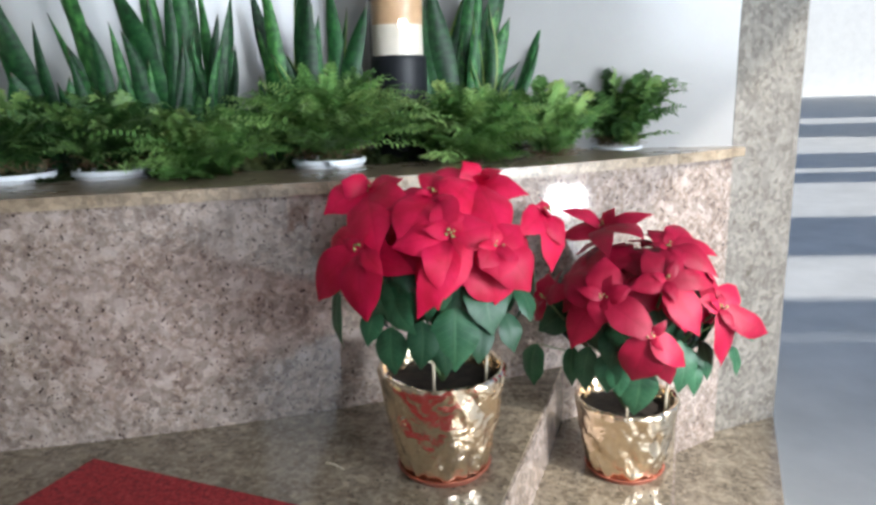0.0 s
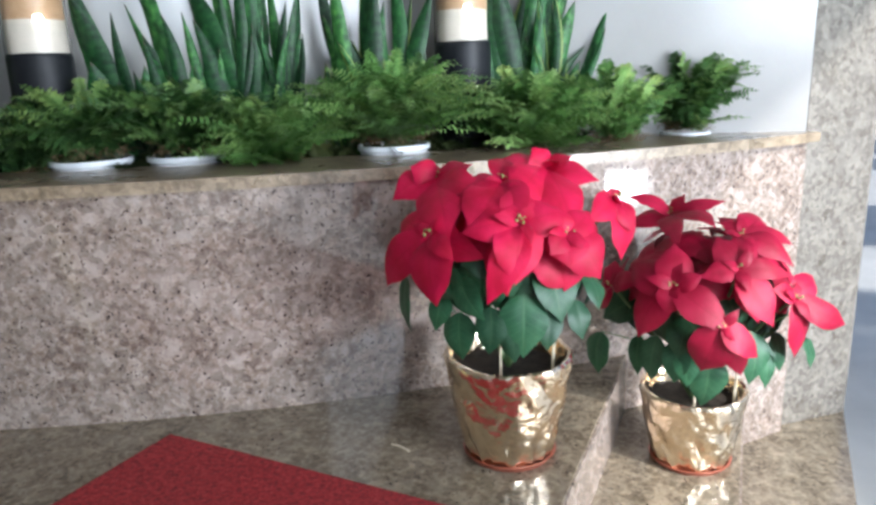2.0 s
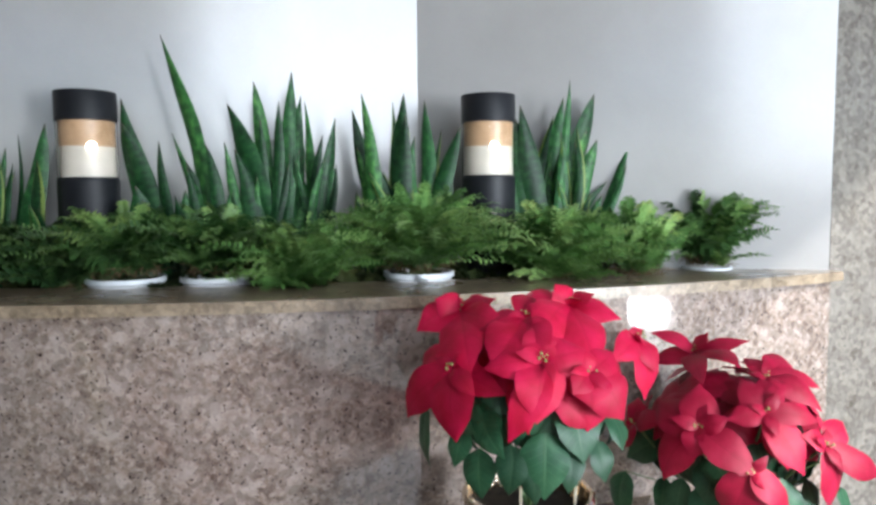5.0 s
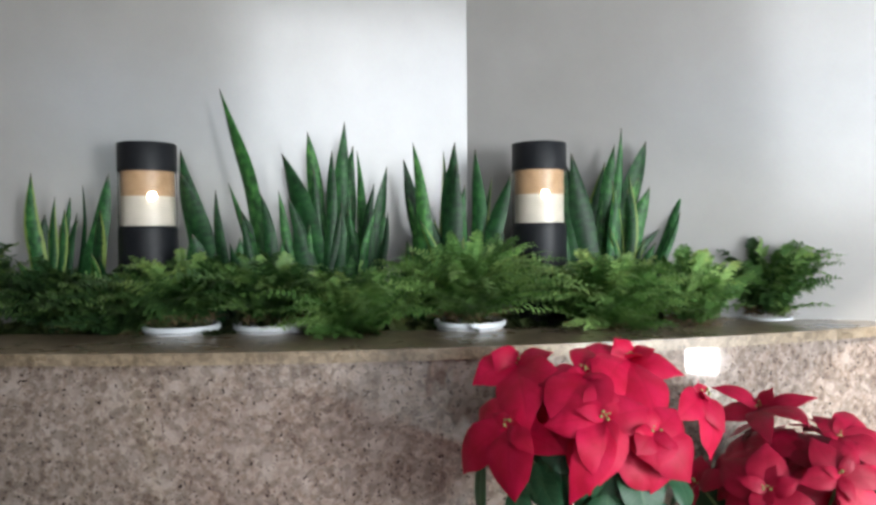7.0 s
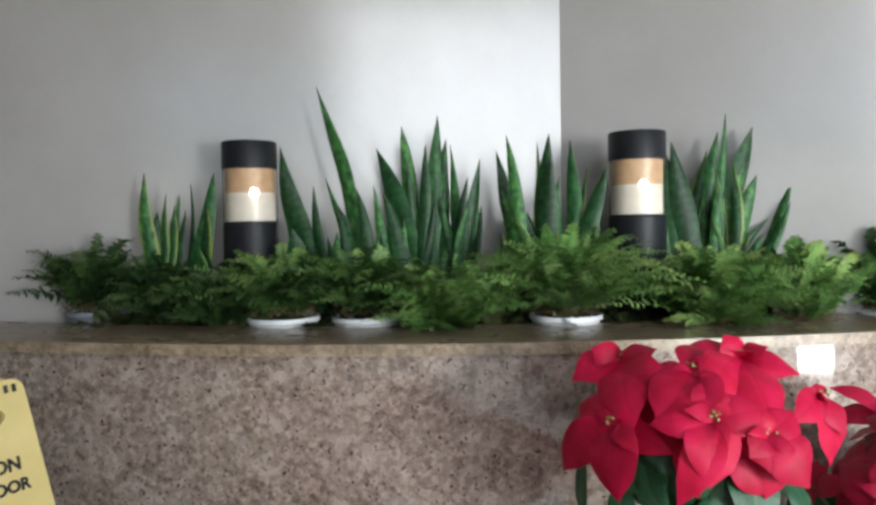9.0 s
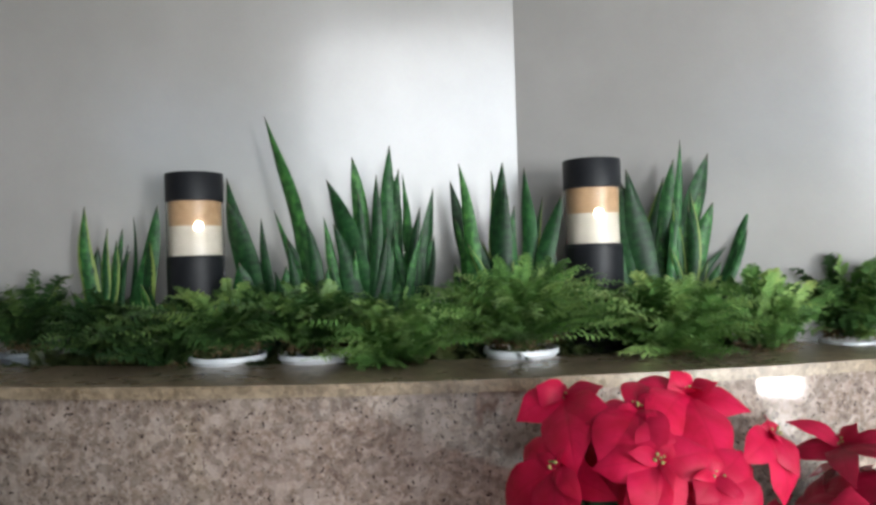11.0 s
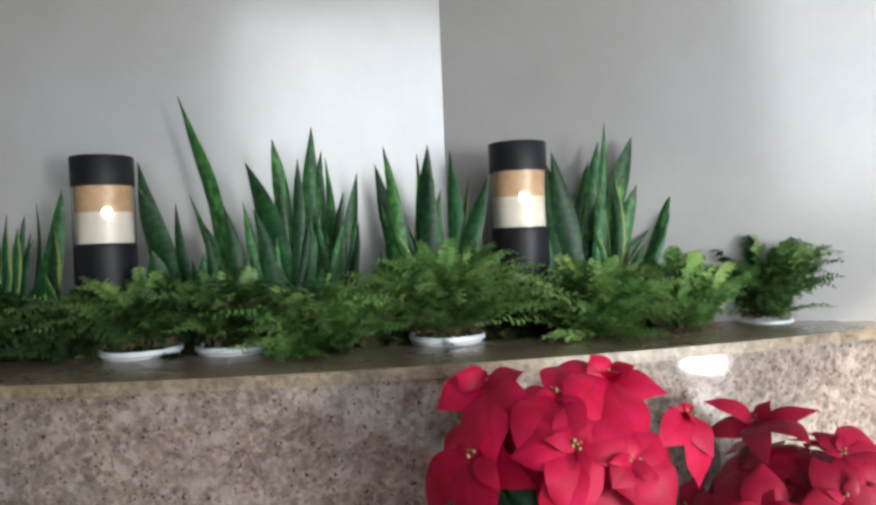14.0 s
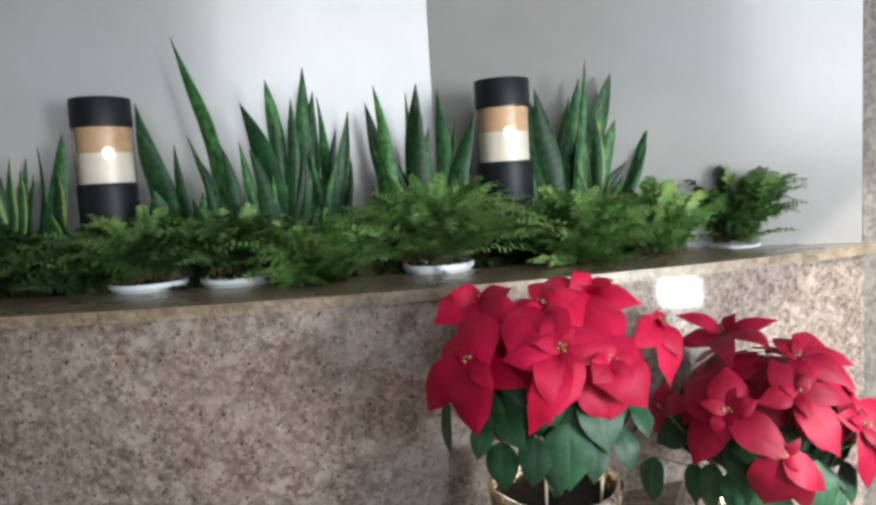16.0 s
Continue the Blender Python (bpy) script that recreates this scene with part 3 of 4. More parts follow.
snake_plant("snake plant with pale edged blades", [
    ((-0.540, 2.133, 0.500), (-0.634, 2.154, 1.067), 0.036),
    ((-0.500, 2.081, 0.500), (-0.585, 2.101, 1.109), 0.040),
    ((-0.491, 2.085, 0.500), (-0.467, 2.138, 1.110), 0.047),
    ((-0.516, 2.135, 0.500), (-0.514, 2.182, 1.092), 0.029),
    ((-0.456, 2.117, 0.500), (-0.457, 2.168, 1.018), 0.022),
    ((-0.452, 2.112, 0.500), (-0.405, 2.172, 1.093), 0.040),
    ((-0.433, 2.143, 0.500), (-0.369, 2.213, 1.009), 0.022),
    ((-0.429, 2.069, 0.500), (-0.300, 2.159, 1.010), 0.043),
    ((-0.557, 2.088, 0.500), (-0.612, 2.134, 0.954), 0.032),
    ((-0.510, 2.075, 0.500), (-0.548, 2.120, 0.968), 0.029)], 0.45)
snake_plant("snake plant with yellow green blades and a thin side blade", [
    ((-0.044, 2.196, 0.500), (-0.128, 2.216, 1.075), 0.061),
    ((-0.034, 2.253, 0.500), (-0.096, 2.283, 1.011), 0.050),
    ((-0.065, 2.276, 0.500), (0.009, 2.341, 1.111), 0.043),
    ((-0.007, 2.222, 0.500), (0.025, 2.273, 1.153), 0.025),
    ((-0.002, 2.265, 0.500), (0.101, 2.338, 1.118), 0.061),
    ((-0.014, 2.223, 0.500), (0.049, 2.290, 1.013), 0.029),
    ((-0.035, 2.247, 0.500), (-0.034, 2.309, 0.877), 0.050),
    ((-0.008, 2.266, 0.500), (0.220, 2.383, 0.980), 0.029),
    ((-0.055, 2.158, 0.500), (0.129, 2.305, 0.801), 0.025)], 0.4)


# ---- ferns ----


def fern_mesh(seed, fronds, spread, height, lean, bm=None, at=(0, 0, 0)):
    """Arching fronds with frilled leaflets in pairs; the flat coordinates carry each frond's tone."""
    rng = random.Random(seed)
    bm = bm or bmesh.new()
    uv = bm.loops.layers.uv.verify()
    at = Vector(at)

    def leaf(points, tone, t):
        f = bm.faces.new([bm.verts.new(at + v) for v in points])
        for loop in f.loops:
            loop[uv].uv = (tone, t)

    for f in range(fronds):
        a = rng.uniform(0, 2 * math.pi)
        out = rng.random() ** 0.6
        reach = spread * (0.15 + 1.1 * out) * rng.uniform(0.7, 1.2)
        h = height * (1.25 - 0.5 * out) * rng.uniform(0.4, 1.08)
        fall = rng.uniform(0.3, 1.8) * out
        # low fronds get a darker tone, as painted shade inside the clump
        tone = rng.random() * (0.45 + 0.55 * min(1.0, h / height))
        start = Vector((0.05 * math.cos(a) * rng.random(), 0.05 * math.sin(a) * rng.random(), 0))
        d = Vector((math.cos(a), math.sin(a), 0))
        side = Vector((-d.y, d.x, 0))
        bend = rng.uniform(-0.6, 0.6)
        n = 24
        pts = []
        for k in range(n + 1):
            t = k / n
            rise = h * math.sin(min(t * (1.35 + 0.55 * fall), 2.7))
            pts.append(start + d * reach * t ** 1.3 + side * (bend * reach * t * t) + Vector((lean[0] * t, lean[1] * t, rise)))
        roll = rng.uniform(-0.8, 0.8)
        size = rng.uniform(0.8, 1.35)
        for k in range(n):
            a0, b0 = pts[k], pts[k + 1]
            ax = (b0 - a0).normalized()
            s = ax.cross(Vector((0, 0, 1)) + side * roll).normalized()
            up = s.cross(ax).normalized()
            w = 0.0011
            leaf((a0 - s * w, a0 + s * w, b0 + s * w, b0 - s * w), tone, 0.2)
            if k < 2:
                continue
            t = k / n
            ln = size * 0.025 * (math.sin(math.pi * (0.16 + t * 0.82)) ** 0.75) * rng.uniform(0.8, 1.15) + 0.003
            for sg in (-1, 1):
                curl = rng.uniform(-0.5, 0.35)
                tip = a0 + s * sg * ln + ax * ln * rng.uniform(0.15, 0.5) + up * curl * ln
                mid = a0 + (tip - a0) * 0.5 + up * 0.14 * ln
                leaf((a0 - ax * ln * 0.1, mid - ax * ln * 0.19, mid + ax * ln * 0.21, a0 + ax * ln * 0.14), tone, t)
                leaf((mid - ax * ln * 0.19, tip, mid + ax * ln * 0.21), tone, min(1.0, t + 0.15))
    return bm


def scraps_mesh(seed, count, r):
    """Dry fronds heaped on the pot's soil."""
    rng = random.Random(seed)
    bm = bmesh.new()
    for i in range(count):
        a, q0 = rng.uniform(0, 6.28), rng.random() ** 0.6
        p = Vector((r * q0 * math.cos(a), r * q0 * math.sin(a), 0.004 + 0.035 * (1 - q0 * q0) * rng.random()))
        b = rng.uniform(0, 6.28)
        q = p + Vector((math.cos(b), math.sin(b), 0)) * rng.uniform(0.02, 0.06) + Vector((0, 0, rng.uniform(-0.004, 0.03)))
        tube(bm, [p, (p + q) / 2 + Vector((0, 0, 0.01)), q], 0.0016, 0.0008, 3)
    return bm


def fern(x, y, z, r, pot, seed, fronds, spread, height, label, material=None, lean=(0, 0), trail=0):
    """z: height of the pot's rim; trail: fronds that hang out over the ledge."""
    ob = thing("fern", label, "fern", "ferns in the planter", at=(x, y, z))
    low = 0.505 - z
    pot_ob = part("pot", lathe([(0, low), (r * 0.84, low), (r * 0.93, -0.016), (r * 0.94, -0.015), (r, -0.012), (r, -0.001), (r * 0.985, 0.001), (r * 0.9, 0.0), (r * 0.88, -0.015), (0, -0.013)], 40), pot, ob, "", True)
    part("dry_litter", scraps_mesh(seed, 150, r * 0.88), M_DRY, pot_ob, "dry brown fern stems")
    fm = part("fronds", fern_mesh(seed, fronds, spread, height, lean), material or M_FERN, ob)
    fm.location = (0, 0, 0.008)
    if trail:
        tm = part("trailing_fronds", fern_mesh(seed + 50, trail, 0.10, 0.045, (0.0, -0.13)), M_FERN, ob, "pale young fronds hanging over the ledge")
        tm.location = (0.03, -0.03, 0.01)
    return ob


fern(-1.83, 1.73, 0.598, 0.072, M_GREYPOT, 11, 95, 0.18, 0.19, "fern in a grey plastic pot, its green darkened for shade", M_FERN3)
fern(-1.50, 1.80, 0.560, 0.080, M_GREYPOT, 12, 125, 0.19, 0.18, "fern sunk in the planter bed, its green darkened for shade", M_FERN3, (0, -0.04))
fern(-1.30, 1.74, 0.555, 0.070, M_GREYPOT, 22, 80, 0.15, 0.17, "fern in the bed in front of a lamp, its green darkened for shade", M_FERN3, (0, -0.05))
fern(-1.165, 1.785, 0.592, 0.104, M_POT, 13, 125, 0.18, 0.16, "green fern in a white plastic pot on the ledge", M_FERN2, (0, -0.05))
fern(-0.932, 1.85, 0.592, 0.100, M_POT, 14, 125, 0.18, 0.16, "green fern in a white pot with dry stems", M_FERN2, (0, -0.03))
fern(-0.690, 1.87, 0.555, 0.080, M_GREYPOT, 15, 125, 0.18, 0.16, "fern with browned dry fronds in the bed", M_FERN, (0, -0.05), 9)
fern(-0.398, 2.005, 0.592, 0.101, M_POT, 16, 200, 0.25, 0.19, "lush bright green fern in a white pot", M_FERN, (0, -0.06))
fern(-0.030, 2.08, 0.560, 0.085, M_GREYPOT, 17, 160, 0.22, 0.19, "bright green fern arching over the ledge", M_FERN, (0, -0.06), 8)
fern(0.220, 2.19, 0.560, 0.080, M_GREYPOT, 18, 70, 0.13, 0.19, "pale green upright fern against the wall", M_FERN)
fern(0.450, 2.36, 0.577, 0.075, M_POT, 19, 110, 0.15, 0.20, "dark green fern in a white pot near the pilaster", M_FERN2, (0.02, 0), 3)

# low, shaded growth and dead fronds that close the bed between the pots
rng = random.Random(77)
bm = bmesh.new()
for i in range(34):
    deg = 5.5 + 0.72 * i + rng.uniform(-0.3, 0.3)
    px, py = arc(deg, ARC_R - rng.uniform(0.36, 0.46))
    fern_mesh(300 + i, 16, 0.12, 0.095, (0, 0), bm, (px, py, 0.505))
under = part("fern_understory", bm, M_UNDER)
tagged(under, "low ferns and dead fronds filling the planter bed, shade in their colour", "fern", kind="stuff")

# ---- poinsettias ----


def leaf_mesh(base, tip, width, outward, droop=0.12, fold=0.25, seed=0):
    """Broad pointed leaf from base to tip, arched and grooved along its rib, its face turned to outward."""
    rng = random.Random(seed)
    base, tip, outward = Vector(base), Vector(tip), Vector(outward)
    ax = tip - base
    ln = max(ax.length, 1e-4)
    d = ax / ln
    side = d.cross(outward).normalized()
    up = side.cross(d).normalized()
    bm = bmesh.new()
    uv = bm.loops.layers.uv.new("leaf")
    rows = []
    n = 14
    wave, tilt, bend = rng.uniform(0, 6), rng.uniform(-0.25, 0.25), rng.uniform(-0.06, 0.06)
    cup = rng.uniform(0.12, 0.34)
    us = (-1, -0.7, -0.35, -0.1, 0, 0.1, 0.35, 0.7, 1)
    for k in range(n + 1):
        t = k / n
        w = width * 0.53 * math.sin(math.pi * t ** 0.74) ** 0.82 * (1 - 0.4 * max(0.0, (t - 0.72) / 0.28) ** 1.3)
        w = max(w, 0.0005) * (1 + 0.04 * math.sin(8 * t + wave))
        c = base + ax * t + up * (ln * droop * (math.sin(math.pi * t) - 0.6 * t ** 3)) + side * (ln * bend * math.sin(math.pi * t))
        row = []
        for u in us:
            lift = -cup * u * u + fold * 0.35 * abs(u) + tilt * u * t + 0.07 * u * u * math.sin(10 * t + wave + (2 if u > 0 else 0))
            row.append(bm.verts.new(c + side * (u * w) + up * (lift * w)))
        rows.append(row)
    for k, (a, b) in enumerate(zip(rows, rows[1:])):
        for i in range(8):
            f = bm.faces.new((a[i], a[i + 1], b[i + 1], b[i]))
            for loop, (x, y) in zip(f.loops, ((us[i], k), (us[i + 1], k), (us[i + 1], k + 1), (us[i], k + 1))):
                loop[uv].uv = (0.5 + x / 2, y / n)
    return bm


COUNT = [0]
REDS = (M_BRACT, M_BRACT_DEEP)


def flower_head(plant, centre, bracts):
    c = Vector(centre)
    axis = Vector(plant["axis"])
    outward = (c - axis).normalized()
    for tip, w in bracts:
        COUNT[0] += 1
        mid = ((Vector(tip) + c) / 2 - axis).normalized() + Vector((0, -0.75, 0.4))
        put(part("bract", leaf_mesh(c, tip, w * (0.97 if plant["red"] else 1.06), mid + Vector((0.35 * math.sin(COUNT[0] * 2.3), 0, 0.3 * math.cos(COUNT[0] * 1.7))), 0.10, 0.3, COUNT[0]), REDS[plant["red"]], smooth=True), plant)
    rng = random.Random(COUNT[0])
    across = outward.cross(Vector((0, 0, 1))).normalized()
    over = across.cross(outward)
    for i in range(3):
        a = 2.1 * i + rng.uniform(-0.4, 0.4)
        way = (across * math.cos(a) + over * math.sin(a) + outward * rng.uniform(0.1, 0.5)).normalized()
        COUNT[0] += 1
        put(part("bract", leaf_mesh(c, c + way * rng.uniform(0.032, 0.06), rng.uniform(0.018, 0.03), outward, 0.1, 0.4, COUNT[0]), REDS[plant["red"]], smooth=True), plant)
    for i in range(5):
        bm = bmesh.new()
        m = Matrix.Translation(c + outward * 0.008 + Vector((rng.uniform(-.009, .009), rng.uniform(-.009, .009), rng.uniform(-.004, .008))))
        bmesh.ops.create_icosphere(bm, subdivisions=1, radius=rng.uniform(0.002, 0.0036), matrix=m)
        put(part("bud", bm, M_CYATH, smooth=True), plant)
    root = Vector(plant["root"])
    bm = bmesh.new()
    mid = root.lerp(c, 0.5) + Vector((0, 0, 0.02))
    tube(bm, [root, root.lerp(mid, 0.5), mid, c], 0.005, 0.003)
    put(part("stem", bm, M_STEM, smooth=True), plant)


def green_leaf(plant, base, tip, w):
    COUNT[0] += 1
    axis = Vector(plant["axis"])
    mid = (Vector(tip) + Vector(base)) / 2 - axis
    mid.z *= 0.3
    put(part("leaf", leaf_mesh(base, tip, w * 1.08, Vector((0, -0.5, 0)) + mid.normalized() + Vector((0, 0, 0.25)), 0.08, 0.5, COUNT[0]), M_LEAF, smooth=True), plant)
    bm = bmesh.new()
    root = Vector(plant["root"])
    top = root.lerp(Vector(base), 0.45) + Vector((0, 0, 0.06))
    tube(bm, [root.lerp(top, 0.6), top, Vector(base)], 0.0025, 0.0015, 5)
    put(part("leaf_stalk", bm, M_STEM, smooth=True), plant)


def bracts_large(plant):
    flower_head(plant, (-0.030, 1.269, 0.522), [((-0.039, 1.217, 0.425), 0.082), ((-0.090, 1.216, 0.390), 0.059), ((-0.134, 1.258, 0.508), 0.060), ((-0.048, 1.316, 0.577), 0.057), ((0.045, 1.301, 0.536), 0.065)])
    flower_head(plant, (0.048, 1.284, 0.499), [((0.111, 1.290, 0.414), 0.078), ((0.051, 1.248, 0.447), 0.064), ((0.091, 1.341, 0.528), 0.052), ((0.020, 1.241, 0.471), 0.042)])
    flower_head(plant, (-0.193, 1.299, 0.492), [((-0.186, 1.253, 0.372), 0.089), ((-0.300, 1.359, 0.377), 0.069), ((-0.150, 1.242, 0.462), 0.036), ((-0.272, 1.398, 0.500), 0.060)])
    flower_head(plant, (-0.197, 1.425, 0.577), [((-0.283, 1.399, 0.544), 0.080), ((-0.245, 1.412, 0.604), 0.057), ((-0.129, 1.438, 0.605), 0.060), ((-0.162, 1.265, 0.497), 0.094), ((-0.098, 1.318, 0.576), 0.058)])
    flower_head(plant, (0.014, 1.446, 0.590), [((-0.091, 1.427, 0.604), 0.072), ((-0.011, 1.445, 0.632), 0.055), ((0.062, 1.442, 0.615), 0.048), ((0.064, 1.288, 0.509), 0.089), ((0.115, 1.435, 0.570), 0.062), ((-0.037, 1.277, 0.547), 0.078)])
    flower_head(plant, (-0.065, 1.345, 0.581), [((-0.119, 1.254, 0.509), 0.098), ((-0.150, 1.326, 0.563), 0.069), ((-0.066, 1.444, 0.615), 0.050), ((-0.037, 1.252, 0.518), 0.065)])
    flower_head(plant, (0.141, 1.429, 0.532), [((0.161, 1.406, 0.418), 0.073), ((0.183, 1.411, 0.470), 0.045), ((0.138, 1.431, 0.554), 0.044), ((0.090, 1.318, 0.512), 0.051)])


def bracts_small(plant):
    flower_head(plant, (0.309, 1.751, 0.436), [((0.210, 1.759, 0.482), 0.047), ((0.205, 1.754, 0.415), 0.061), ((0.423, 1.737, 0.474), 0.041), ((0.335, 1.752, 0.485), 0.047), ((0.377, 1.619, 0.441), 0.066), ((0.294, 1.590, 0.409), 0.056)])
    flower_head(plant, (0.425, 1.603, 0.420), [((0.494, 1.718, 0.445), 0.068), ((0.553, 1.653, 0.391), 0.043), ((0.390, 1.654, 0.451), 0.045), ((0.529, 1.573, 0.363), 0.060), ((0.429, 1.545, 0.388), 0.053)])
    flower_head(plant, (0.408, 1.534, 0.364), [((0.370, 1.586, 0.424), 0.062), ((0.445, 1.593, 0.422), 0.044), ((0.330, 1.518, 0.352), 0.048), ((0.476, 1.500, 0.252), 0.076), ((0.517, 1.549, 0.346), 0.045)])
    flower_head(plant, (0.279, 1.536, 0.326), [((0.201, 1.619, 0.359), 0.083), ((0.288, 1.590, 0.407), 0.075), ((0.332, 1.520, 0.356), 0.043), ((0.264, 1.514, 0.272), 0.065), ((0.387, 1.484, 0.252), 0.074), ((0.210, 1.560, 0.202), 0.079)])
    flower_head(plant, (0.524, 1.545, 0.301), [((0.560, 1.599, 0.137), 0.095), ((0.658, 1.598, 0.223), 0.058), ((0.582, 1.609, 0.332), 0.058), ((0.471, 1.515, 0.328), 0.044)])
    flower_head(plant, (0.166, 1.654, 0.291), [((0.142, 1.702, 0.219), 0.058), ((0.215, 1.571, 0.331), 0.049), ((0.173, 1.674, 0.347), 0.058)])
    flower_head(plant, (0.371, 1.495, 0.257), [((0.341, 1.522, 0.139), 0.095), ((0.452, 1.505, 0.182), 0.058), ((0.430, 1.536, 0.121), 0.049)])


def leaves_large(plant):
    green_leaf(plant, (-0.261, 1.395, 0.389), (-0.257, 1.379, 0.271), 0.048)
    green_leaf(plant, (-0.179, 1.336, 0.372), (-0.197, 1.315, 0.303), 0.046)
    green_leaf(plant, (-0.147, 1.308, 0.343), (-0.143, 1.287, 0.256), 0.059)
    green_leaf(plant, (-0.088, 1.289, 0.360), (-0.092, 1.268, 0.275), 0.054)
    green_leaf(plant, (-0.027, 1.294, 0.385), (-0.028, 1.269, 0.269), 0.079)
    green_leaf(plant, (0.021, 1.334, 0.447), (0.043, 1.288, 0.333), 0.083)
    green_leaf(plant, (0.089, 1.403, 0.395), (0.116, 1.368, 0.331), 0.052)
    green_leaf(plant, (0.065, 1.340, 0.359), (0.082, 1.322, 0.286), 0.045)
    green_leaf(plant, (0.023, 1.306, 0.349), (0.015, 1.279, 0.281), 0.044)
    green_leaf(plant, (-0.146, 1.320, 0.410), (-0.099, 1.266, 0.342), 0.048)
    green_leaf(plant, (-0.052, 1.286, 0.345), (-0.044, 1.269, 0.259), 0.046)
    green_leaf(plant, (-0.224, 1.406, 0.408), (-0.153, 1.287, 0.377), 0.054)
    green_leaf(plant, (-0.082, 1.314, 0.453), (-0.142, 1.296, 0.438), 0.066)


def leaves_small(plant):
    green_leaf(plant, (0.596, 1.654, 0.246), (0.635, 1.630, 0.193), 0.059)
    green_leaf(plant, (0.243, 1.664, 0.272), (0.150, 1.715, 0.190), 0.072)
    green_leaf(plant, (0.307, 1.588, 0.263), (0.347, 1.536, 0.198), 0.058)
    green_leaf(plant, (0.402, 1.589, 0.307), (0.414, 1.541, 0.245), 0.062)
    green_leaf(plant, (0.150, 1.709, 0.159), (0.139, 1.687, 0.059), 0.078)
    green_leaf(plant, (0.230, 1.650, 0.174), (0.225, 1.632, 0.081), 0.047)
    green_leaf(plant, (0.262, 1.605, 0.191), (0.251, 1.599, 0.081), 0.052)
    green_leaf(plant, (0.301, 1.577, 0.188), (0.295, 1.564, 0.094), 0.056)
    green_leaf(plant, (0.365, 1.559, 0.169), (0.357, 1.567, 0.036), 0.074)
    green_leaf(plant, (0.324, 1.568, 0.179), (0.322, 1.555, 0.089), 0.051)
    green_leaf(plant, (0.450, 1.572, 0.216), (0.452, 1.553, 0.098), 0.062)
    green_leaf(plant, (0.488, 1.589, 0.170), (0.496, 1.583, 0.076), 0.037)
    green_leaf(plant, (0.510, 1.608, 0.203), (0.528, 1.597, 0.111), 0.043)
    green_leaf(plant, (0.591, 1.644, 0.175), (0.602, 1.626, 0.109), 0.047)
    green_leaf(plant, (0.312, 1.579, 0.240), (0.297, 1.551, 0.159), 0.063)



def foil_wobble(seed):
    """Slanting folds and small dents of gathered foil."""
    def f(r, z, a, k):
        p = Vector((math.cos(a), math.sin(a), 0))
        slant = Vector((p.x * 1.8 + z * 5, p.y * 1.8 - z * 7, z * 4 + seed * 3.7))
        folds = 1 - abs(noise.noise(slant * 1.7)) * 2.6
        fine = 1 - abs(noise.noise(slant * 4.3 + Vector((9, 2, 5)))) * 2.6
        dent = noise.noise(Vector((p.x * 2.5, p.y * 2.5, z * 14 + seed)))
        on = 1 if r > 0.02 else 0
        calm = 0.35 if k > 28 else 1.0
        return r + (0.0042 * folds + 0.0022 * fine + 0.003 * dent) * on * calm, z + (0.005 * noise.noise(p * 2.3 + Vector((seed, 0, 0))) * on if k > 20 else 0)
    return f


def crown_fill(plant, seed, count, centre, radii, reds):
    """Bracts and leaves all round the crown and inside it."""
    rng = random.Random(seed)
    c = Vector(centre)
    for i in range(count):
        a = rng.uniform(-math.pi, math.pi)
        red = i < reds
        el = rng.uniform(0.15, 1.3) if red else rng.uniform(-0.6, 0.25)
        n = Vector((math.cos(a) * math.cos(el), math.sin(a) * math.cos(el), math.sin(el)))
        deep = rng.uniform(0.76, 0.97) if red and n.y < 0.15 else rng.uniform(0.55, 0.78) if n.y < 0.15 else rng.uniform(0.66, 0.92)
        p = c + Vector((n.x * radii[0], n.y * radii[1], n.z * radii[2])) * deep
        t = Vector((rng.uniform(-1, 1), rng.uniform(-0.3, 1), rng.uniform(-1, 0.1))) if red else Vector((n.x * 0.5 + rng.uniform(-0.3, 0.3), n.y * 0.5, -1))
        t = (t - n * t.dot(n)).normalized()
        COUNT[0] += 1
        ln = rng.uniform(0.08, 0.12) if red else rng.uniform(0.095, 0.13)
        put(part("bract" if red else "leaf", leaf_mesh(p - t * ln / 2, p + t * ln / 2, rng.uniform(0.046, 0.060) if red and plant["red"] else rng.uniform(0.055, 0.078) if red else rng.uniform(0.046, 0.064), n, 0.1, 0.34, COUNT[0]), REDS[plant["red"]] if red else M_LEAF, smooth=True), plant)


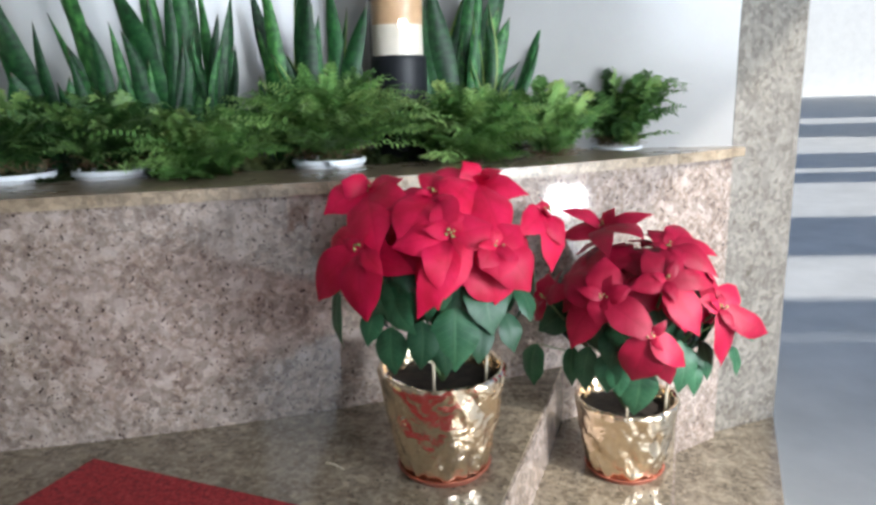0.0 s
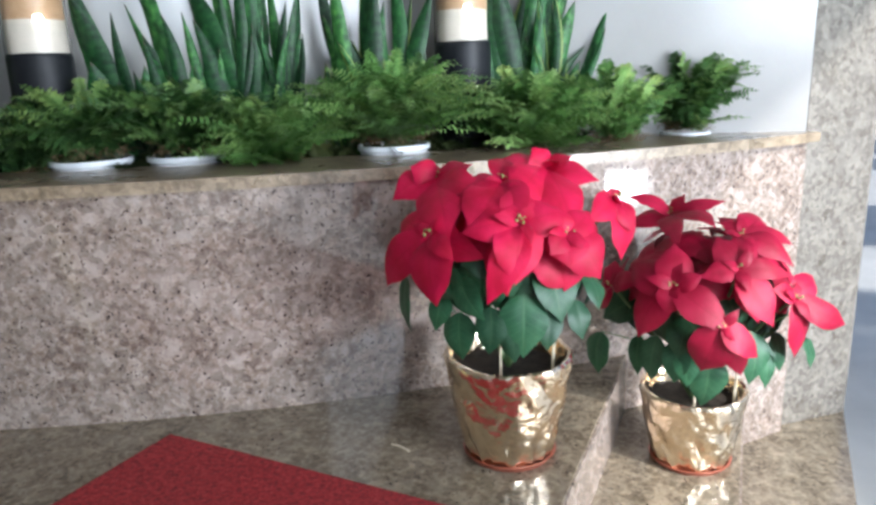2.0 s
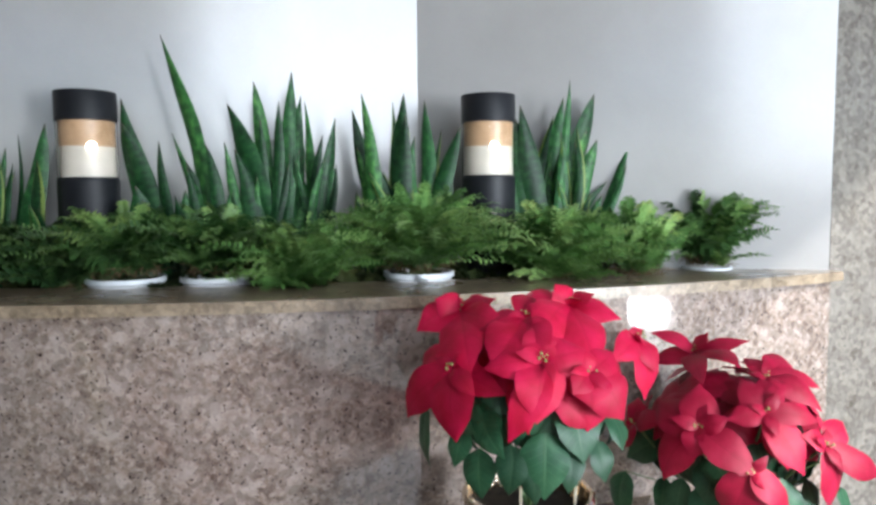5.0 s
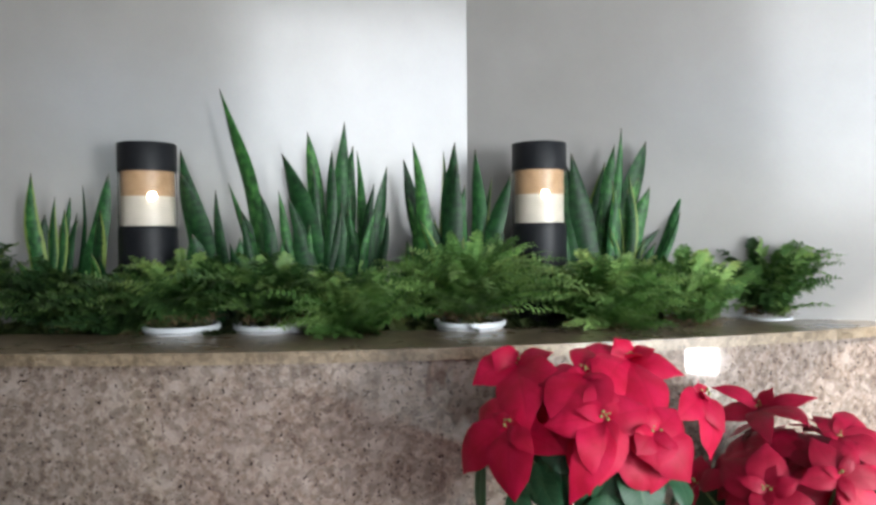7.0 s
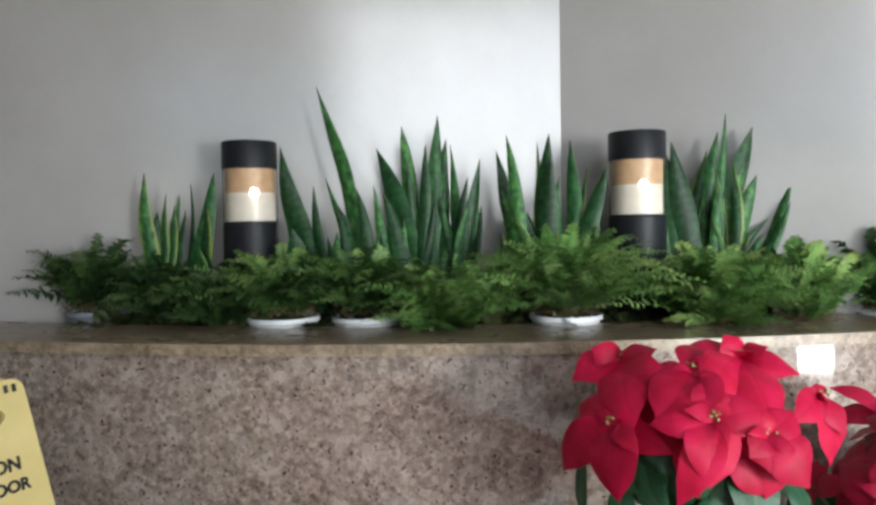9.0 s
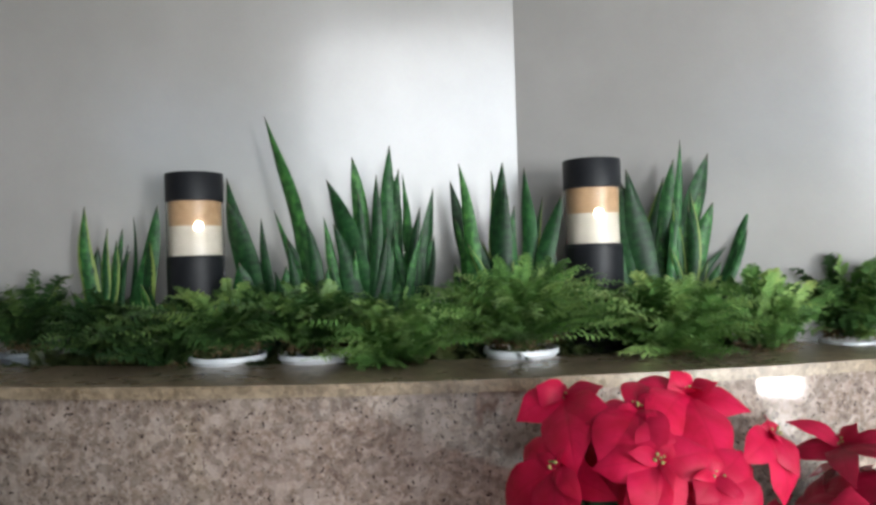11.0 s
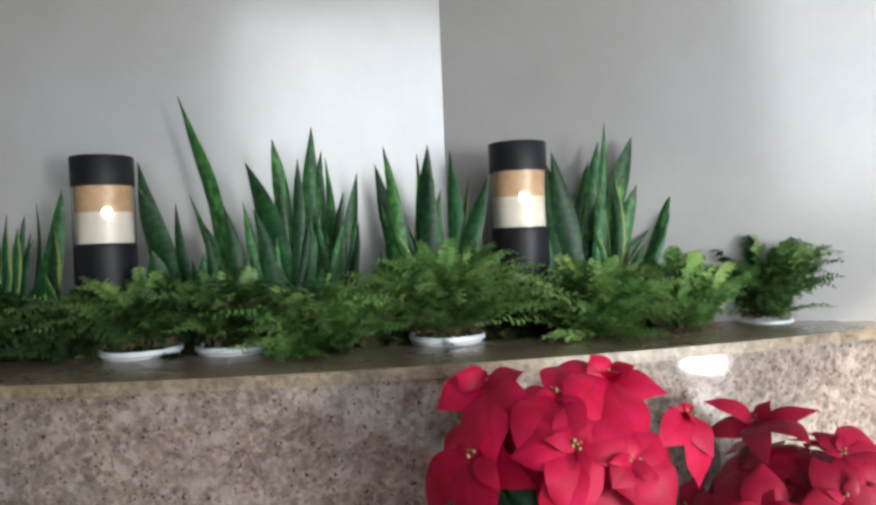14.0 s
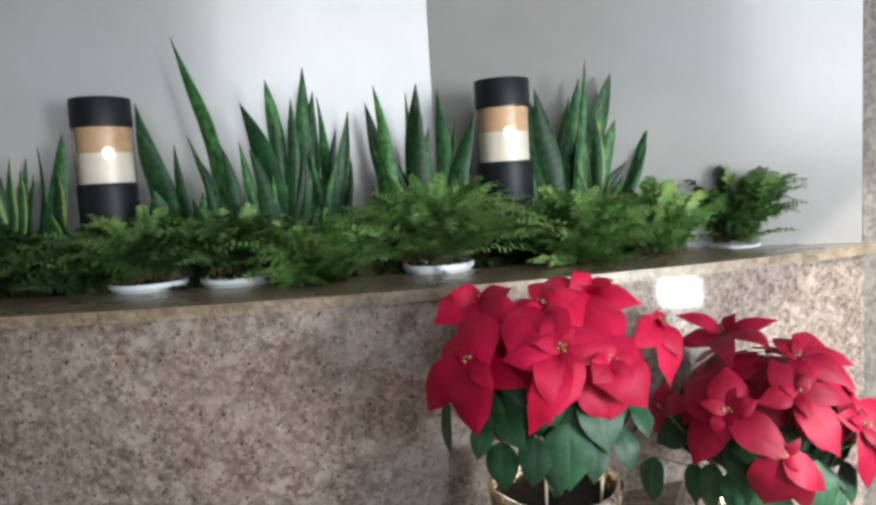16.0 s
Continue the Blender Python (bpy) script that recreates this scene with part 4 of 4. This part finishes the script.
def poinsettia(label, x, y, z, axis, seed, rim, tall, red):
    ob = thing("poinsettia", label, "poinsettia", "poinsettias by the planter", at=(x, y, z))
    ob["red"] = red
    ob["axis"], ob["root"] = axis, (x, y, z + tall - 0.03)
    part("saucer", lathe([(0, 0.0), (0.086, 0.0), (0.095, 0.012), (0.097, 0.014), (0.093, 0.015), (0.086, 0.006), (0, 0.005)], 48), M_TERRA, ob, "terracotta plastic saucer", True)
    prof = [(0.0, 0.008), (0.076, 0.008)] + [(0.085 + (rim - 0.085) * (k / 26) ** 0.85, 0.012 + (tall - 0.016) * k / 26) for k in range(27)]
    prof += [(rim + 0.001, tall + 0.001), (rim - 0.003, tall + 0.004), (rim - 0.009, tall + 0.002), (rim - 0.013, tall - 0.012), (rim - 0.017, tall - 0.045)]
    part("foil_wrap", lathe(prof, 130, foil_wobble(seed)), M_FOIL, ob, "crumpled shiny gold foil wrap", True)
    part("soil", lathe([(0, tall - 0.032), (rim - 0.012, tall - 0.035)], 32), M_SOIL, ob, "dark potting soil", True)
    for dx, dy, tx in ((-0.012, -0.075, 0.0), (0.085, -0.035, 0.012)):
        bm = bmesh.new()
        tube(bm, [(dx, dy, 0.15), (dx + tx * 0.5, dy + 0.01, 0.25), (dx + tx, dy + 0.02, 0.34)], 0.0028, 0.0028, 6)
        part("stake", bm, M_STICK, ob, "thin pale bamboo stake", True)
    return ob


big = poinsettia("tall red poinsettia in gold foil on the landing", -0.062, 1.415, 0.0, (-0.06, 1.44, 0.36), 1, 0.127, 0.222, 0)
bracts_large(big)
leaves_large(big)
crown_fill(big, 5, 140, (-0.06, 1.44, 0.40), (0.20, 0.19, 0.18), 84)
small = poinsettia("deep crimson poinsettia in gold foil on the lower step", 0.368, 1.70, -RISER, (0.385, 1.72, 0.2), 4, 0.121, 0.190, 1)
bracts_small(small)
leaves_small(small)
crown_fill(small, 8, 176, (0.385, 1.72, 0.24), (0.21, 0.19, 0.18), 120)

# ---- mat and floor sign ----
e1, e2 = Vector((0.9496, -0.3135)), Vector((-0.3135, -0.9496))
mc = Vector((-0.822, 1.41))
mat_ob = part("door_mat", prism([tuple(mc), tuple(mc + e2 * 1.8), tuple(mc + e2 * 1.8 + e1 * 1.2), tuple(mc + e1 * 1.2)], 0.0005, 0.012, 0.003), M_MAT)
tagged(mat_ob, "red loop pile door mat on the granite landing", "mat")


def text_mesh(body, size, m):
    cu = bpy.data.curves.new("letters", "FONT")
    cu.body, cu.size, cu.extrude, cu.align_x = body, size, 0.0006, "CENTER"
    cu.offset = 0.0011
    tmp = bpy.data.objects.new("letters", cu)
    scene.collection.objects.link(tmp)
    bpy.context.view_layer.update()
    me = bpy.data.meshes.new_from_object(tmp.evaluated_get(bpy.context.evaluated_depsgraph_get()))
    bpy.data.objects.remove(tmp)
    bm = bmesh.new()
    bm.from_mesh(me)
    bmesh.ops.transform(bm, matrix=m, verts=bm.verts)
    return bm


def floor_sign(x, y, yaw):
    ob = thing("floor_sign", "yellow plastic folding wet floor caution sign", "floor sign", at=(x, y, 0))
    ob.rotation_euler = (0, 0, radians(yaw))
    lean = math.atan2(0.13, 0.6)
    for sgn in (1, -1):
        # each leaf in its own plane: u across, v up
        m = Matrix.Translation((0, -0.150 * sgn, 0)) @ Matrix.Rotation(math.pi if sgn < 0 else 0, 4, "Z") @ Matrix.Rotation(radians(90) - lean, 4, "X")
        bm = bmesh.new()
        n = 8
        outline = [(-0.15, 0.0), (-0.06, 0.0), (-0.05, 0.05), (0.05, 0.05), (0.06, 0.0), (0.15, 0.0)]
        r, tw, h = 0.025, 0.10, 0.592
        outline += [(tw - r + r * math.cos(t), h - r + r * math.sin(t)) for t in (math.pi / 2 * k / n for k in range(n + 1))]
        outline += [(-tw + r - r * math.cos(t), h - r + r * math.sin(t)) for t in (math.pi / 2 * k / n for k in range(n, -1, -1))]
        hole = [(0.058 * math.cos(t), 0.53 + 0.022 * math.sin(t)) for t in (2 * math.pi * k / 20 for k in range(20))]
        for loop in (outline, hole):
            vs = [bm.verts.new((u, v, 0)) for u, v in loop]
            for a, b in zip(vs, vs[1:] + vs[:1]):
                bm.edges.new((a, b))
        bmesh.ops.triangle_fill(bm, use_beauty=True, edges=bm.edges[:])
        ex = bmesh.ops.extrude_face_region(bm, geom=bm.faces[:])
        bmesh.ops.translate(bm, vec=(0, 0, -0.012), verts=[v for v in ex["geom"] if isinstance(v, bmesh.types.BMVert)])
        bmesh.ops.transform(bm, matrix=m, verts=bm.verts)
        panel = part("leaf_panel", bm, M_YELLOW, ob)
        for txt, size, v in (("CAUTION", 0.031, 0.433), ("WET FLOOR", 0.0285, 0.396)):
            part("lettering", text_mesh(txt, size, m @ Matrix.Translation((0, v, 0.0012))), M_INK, panel, "black printed lettering")
        for u in (0.065, 0.08):
            bm = bmesh.new()
            bmesh.ops.create_cube(bm, size=1, matrix=m @ Matrix.Translation((u, 0.575, 0.001)) @ Matrix.Diagonal((0.006, 0.014, 0.004, 1)))
            part("hinge_slot", bm, M_INK, panel)
    return ob


floor_sign(-1.25, 0.90, 84)

bm = bmesh.new()
tube(bm, [(-0.315, 1.415, 0.003), (-0.295, 1.405, 0.005), (-0.272, 1.39, 0.003)], 0.0025, 0.002, 6)
tagged(part("twig", bm, M_STICK, smooth=True), "small pale stick lying on the granite landing", "stick")
